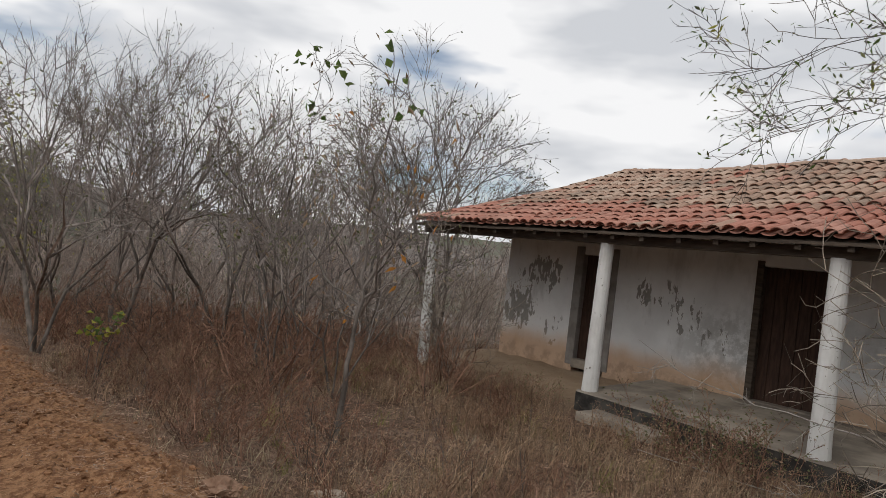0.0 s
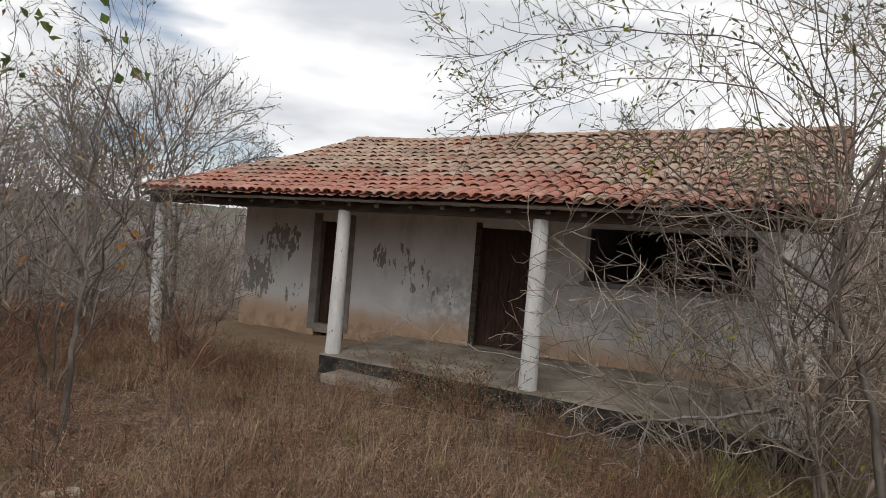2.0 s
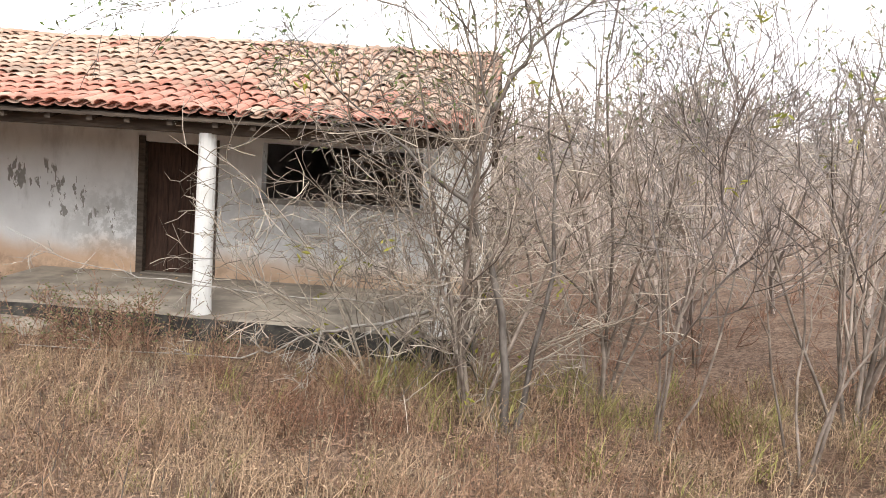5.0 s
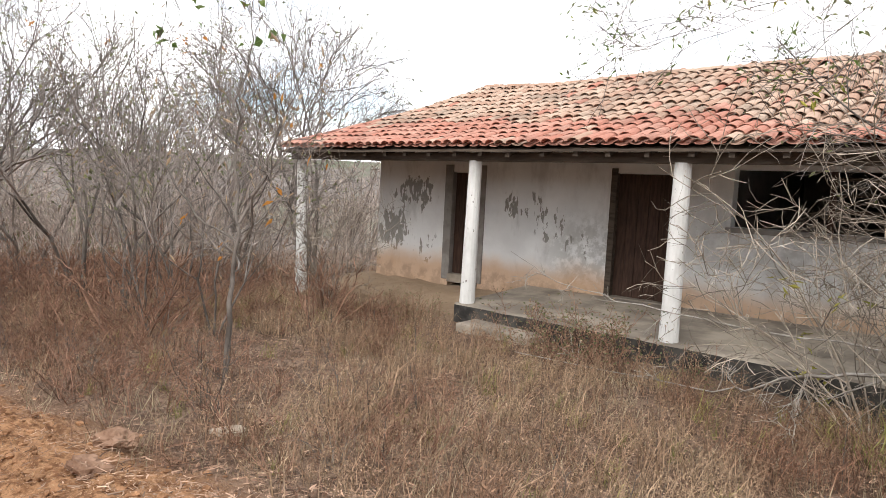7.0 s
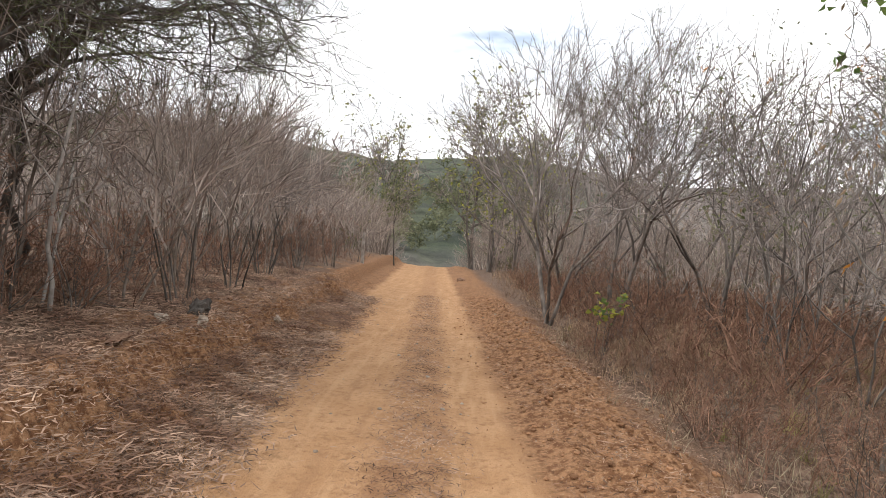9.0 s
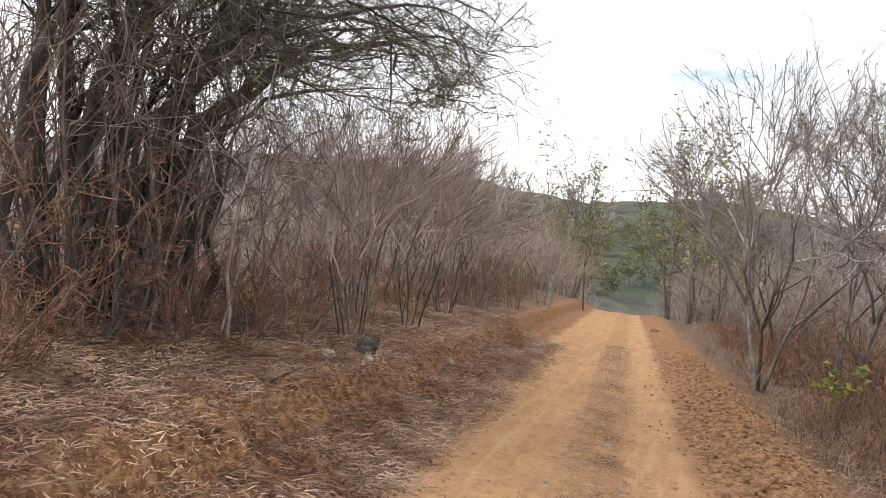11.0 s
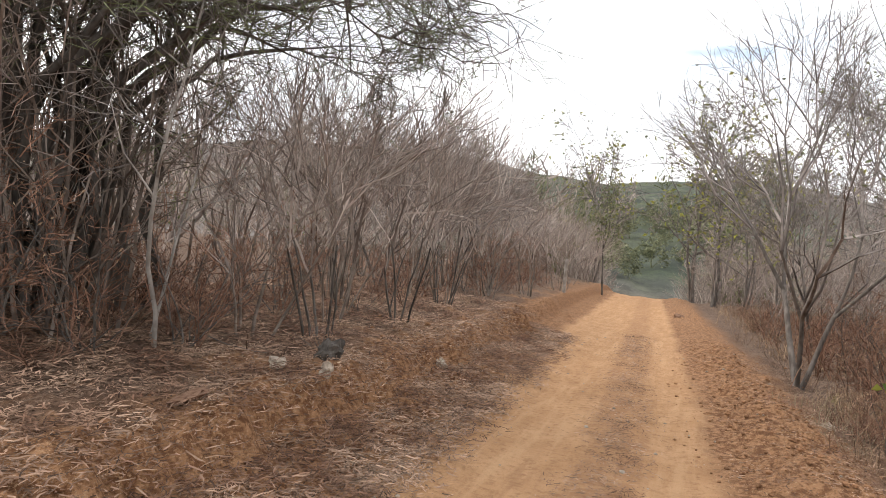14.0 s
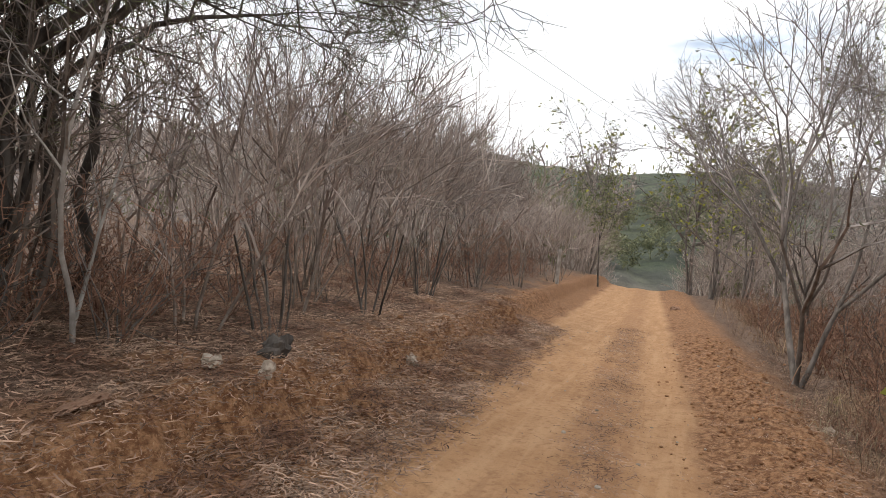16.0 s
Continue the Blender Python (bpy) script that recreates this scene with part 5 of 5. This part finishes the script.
WEEDS = [weed(i, 0.36, 9, 0.10) for i in range(10)]
STRAWS = [weed(50 + i, 0.26, 12, 0.10, False) for i in range(6)]
strew("dry_weeds", "knee-high dry reddish-brown weeds covering the yard", "weeds", WEEDS, yard_spots(2600, 1, (0.4, 1.25)), GRASS, 1)
strew("dry_grass", "pale straw-coloured dry grass in the yard", "grass", STRAWS, yard_spots(1000, 2, (0.4, 0.9), 2.0), STRAW, 2)
far_spots = [(x, y, s * 1.4) for x, y, s in yard_spots(800, 3, (0.8, 1.4), 2.6, 13, (-34, -12))]
strew("roadside_weeds", "dry brown weeds along the far verge", "weeds", WEEDS, far_spots, GRASS, 3)


def leaf_bits(seed, n, size, height, leafy=0.35):
    """A handful of dead litter: bent straws and small curled leaves."""
    rng = np.random.default_rng(seed)
    V, F = [], []
    for _ in range(n):
        p = np.array((rng.normal(0, 0.15), rng.normal(0, 0.15), rng.uniform(0.0, height)))
        a = rng.uniform(0, 2 * math.pi)
        i = len(V)
        if rng.random() < leafy:
            l, w = size * rng.uniform(0.4, 0.9), size * rng.uniform(0.12, 0.26)
            d = np.array((math.cos(a), math.sin(a), rng.uniform(-0.25, 0.35)))
            s = np.array((-math.sin(a), math.cos(a), rng.uniform(-0.5, 0.5)))
            V += [p, p + d * l * 0.35 + s * w * 0.5 + (0, 0, w * 0.4), p + d * l, p + d * l * 0.45 - s * w * 0.5 + (0, 0, w * 0.4)]
            F += [[i, i + 1, i + 2], [i, i + 2, i + 3]]
        else:
            l, w = size * rng.uniform(0.7, 2.3), rng.uniform(0.0026, 0.0052)
            d = np.array((math.cos(a), math.sin(a), rng.uniform(-0.08, 0.16)))
            s = np.array((-math.sin(a), math.cos(a), 0.3)) * w
            m = p + d * l * 0.5 + np.array((-math.sin(a), math.cos(a), 0.2)) * l * rng.uniform(-0.1, 0.1)
            V += [p - s, p + s, m + s, m - s, p + d * l]
            F += [[i, i + 1, i + 2], [i, i + 2, i + 3], [i + 3, i + 2, i + 4]]
    return np.array(V), np.array(F)


BITS = [leaf_bits(80 + i, 20, 0.052, 0.030, 0.24) for i in range(8)]


def bank_spots(n, seed):
    r = random.Random(seed)
    made = []
    while len(made) < n:
        x = -2.2 - 15 * r.random() ** 1.25
        d = 0.95 + 4.5 * r.random() ** 1.45
        if r.random() > sstep(0.85, 1.3, d):
            continue
        if noise.noise((x * 0.9, d * 1.3, 3.0)) < r.uniform(-0.9, 0.05) and d < 3:
            continue
        made.append((x, road_mid(x) - d, r.uniform(0.6, 1.2)))
    return made


strew("leaf_litter", "grey-brown dead leaves and twigs strewn over the bank", "leaf litter", BITS, bank_spots(11000, 4), LITTER, 4, 0.004)
strew("yard_litter", "dead leaves and stalks between the yard weeds", "leaf litter", BITS, yard_spots(2600, 5, (0.6, 1.2), 1.7), LITTER, 5, 0.004)
r = random.Random(8)
strip = [(x, road_mid(x) + 0.28 + r.gauss(0, 0.15), r.uniform(0.4, 0.75)) for x in (-1.2 - 18 * r.random() ** 1.4 for _ in range(850))]
strew("track_litter", "scraps of straw between the wheel tracks", "leaf litter", BITS, strip, LITTER, 6, 0.004)


# ---------------------------------------------------------------- stones, clods and wires
def lump(seed, detail=2, flat=0.6, rough=0.28):
    bm = bmesh.new()
    bmesh.ops.create_icosphere(bm, subdivisions=detail, radius=1.0)
    for v in bm.verts:
        k = 1 + rough * noise.noise(v.co * 1.3 + Vector((seed * 7.1, 0, 0))) + rough * 0.5 * noise.noise(v.co * 3.1 + Vector((0, seed * 3.3, 0))) + rough * 0.35 * noise.noise(v.co * 8.3 + Vector((0, 0, seed)))
        k *= 1 - 0.22 * max(0.0, abs(v.co.normalized().dot(Vector((math.cos(seed * 2.1), math.sin(seed * 2.1), 0.3)).normalized())) - 0.6)
        v.co = Vector((v.co.x * k, v.co.y * k, v.co.z * k * flat))
    V = np.array([v.co[:] for v in bm.verts])
    F = np.array([[v.index for v in f.verts] for f in bm.faces])
    bm.free()
    return V, F


def stone(name, label, x, y, size, mat, seed, flat=0.6, turn=0.0, lean=(0, 0), category="stone", rise=0.25, group=""):
    V, F = lump(seed, 4 if mat is STONE_RED else 3, flat, 0.6)
    ob = piece(name, V, F, mat)
    ob.matrix_basis = pose(x, y, ground(x, y) + crumbs(x, y) + size[2] * rise, lean[0], lean[1], turn) @ Matrix.Diagonal((*size, 1))
    return tagged(ob, label, category, group)


stone("stone", "pale rough stone on the edge of the bank", -7.75, -2.95, (0.13, 0.08, 0.06), STONE, 1, 0.7, 30)
stone("stone", "pale stone stuck upright in the bank", -10.75, -2.55, (0.06, 0.07, 0.14), STONE, 2, 0.8, 40, (25, 0))
stone("stone", "brown stone set in the cut bank", -7.95, -2.60, (0.06, 0.05, 0.08), STONE, 3, 0.9, 10)
stone("stone", "flat brown stone in the cut bank", -6.45, -2.72, (0.15, 0.09, 0.04), STONE_RED, 4, 0.8, 10, (20, 0))
stone("stump", "dark weathered stump on the bank edge", -8.35, -2.80, (0.10, 0.14, 0.13), BARK_DARK, 5, 1.0, 70, (15, 20), "stump", 0.5)
stone("boulder", "grey boulder half buried in the bank", -3.55, -2.55, (0.20, 0.19, 0.19), STONE_GREY, 6, 1.0, 15, (10, -14), rise=0.1)
stone("stone", "pale stone on the red berm", -11.45, 1.80, (0.08, 0.06, 0.06), STONE, 7, 0.8, 50)
stone("earth_clod", "large red earth clod on the berm", -4.35, 1.62, (0.15, 0.13, 0.10), STONE_RED, 8, 0.85, 20, category="clod", rise=0.05)
stone("earth_clod", "dark red earth clod on the berm", -4.9, 2.05, (0.14, 0.12, 0.09), STONE_RED, 9, 0.85, 80, category="clod", rise=0.05)
stone("earth_clod", "dark heap of clods by the road", -26.5, 0.05, (0.20, 0.15, 0.12), STONE_RED, 10, 0.85, 10, category="clod")
stone("stone", "pale stone lying in the yard weeds", -5.0, 2.95, (0.14, 0.10, 0.07), STONE, 11, 0.7, 60)
LUMPS = [lump(30 + i, 1, 0.7, 0.35) for i in range(6)]
r = random.Random(17)
berm = []
for _ in range(4600):
    x = -0.5 - 18 * r.random() ** 1.4
    berm.append((x, road_mid(x) + r.gauss(1.8, 0.34), 0.007 + 0.026 * r.random() ** 4))
for _ in range(350):
    x = -0.5 - 20 * r.random() ** 1.3
    berm.append((x, road_mid(x) - abs(r.gauss(2.1, 0.4)), 0.008 + 0.035 * r.random() ** 3))
strew("clods", "crumbled red clods strewn along the road edge", "clods", LUMPS, berm, CLOD, 9, 0.004)
pebbles = []
for _ in range(260):
    x = -0.8 - 18 * r.random() ** 1.3
    pebbles.append((x, road_mid(x) + r.uniform(-1.6, 2.3), 0.006 + 0.022 * r.random() ** 3))
strew("pebbles", "small pale pebbles on the road and berm", "pebbles", LUMPS, pebbles, STONE, 10, 0.002)
for a, b in (((6, -12.0, 9.4), (-84, -3.0, 7.6)), ((6, -12.4, 9.9), (-84, 0.6, 7.2))):
    a, b = Vector(a), Vector(b)
    pts = [a.lerp(b, i / 24) - Vector((0, 0, 0.9 * math.sin(math.pi * i / 24))) for i in range(25)]
    ob = piece("power_line", *tubes([(np.array([p[:] for p in pts]), np.full(25, 0.018))], 4), WIRE)
    tagged(ob, "thin dark overhead power line above the trees", "cable")
post = tubes([(np.array(((0, 0, -0.2), (0.02, 0, 0.5), (0.06, 0.01, 1.15))), np.array((0.06, 0.058, 0.05)))], 7)
ob = piece("fence_post", *post, BARK_PALE)
ob.matrix_basis = pose(-24.9, -3.55, ground(-24.9, -3.55))
tagged(ob, "pale weathered wooden fence post on the bank", "post")
berm_spots = []
for _ in range(700):
    x = -0.5 - 16 * r.random() ** 1.3
    berm_spots.append((x, road_mid(x) + r.gauss(2.0, 0.4), r.uniform(0.35, 0.8)))
strew("berm_litter", "dry leaves and straw scattered over the red berm", "leaf litter", BITS, berm_spots, LITTER, 12, 0.006)
TUFTS = [weed(90 + i, 0.30, 26, 0.06, False) for i in range(4)]
tuft_spots = [(r.gauss(-0.9, 0.8), r.gauss(6.9, 0.5), r.uniform(0.8, 1.5)) for _ in range(26)] + [(r.gauss(1.6, 0.9), r.gauss(6.6, 0.6), r.uniform(0.8, 1.4)) for _ in range(22)]
tuft_spots += [(x, y, s) for x, y, s in yard_spots(150, 21, (0.5, 0.9))]
strew("green_tufts", "yellow-green grass tufts among the dry weeds", "grass", TUFTS, tuft_spots, TUFT, 13)
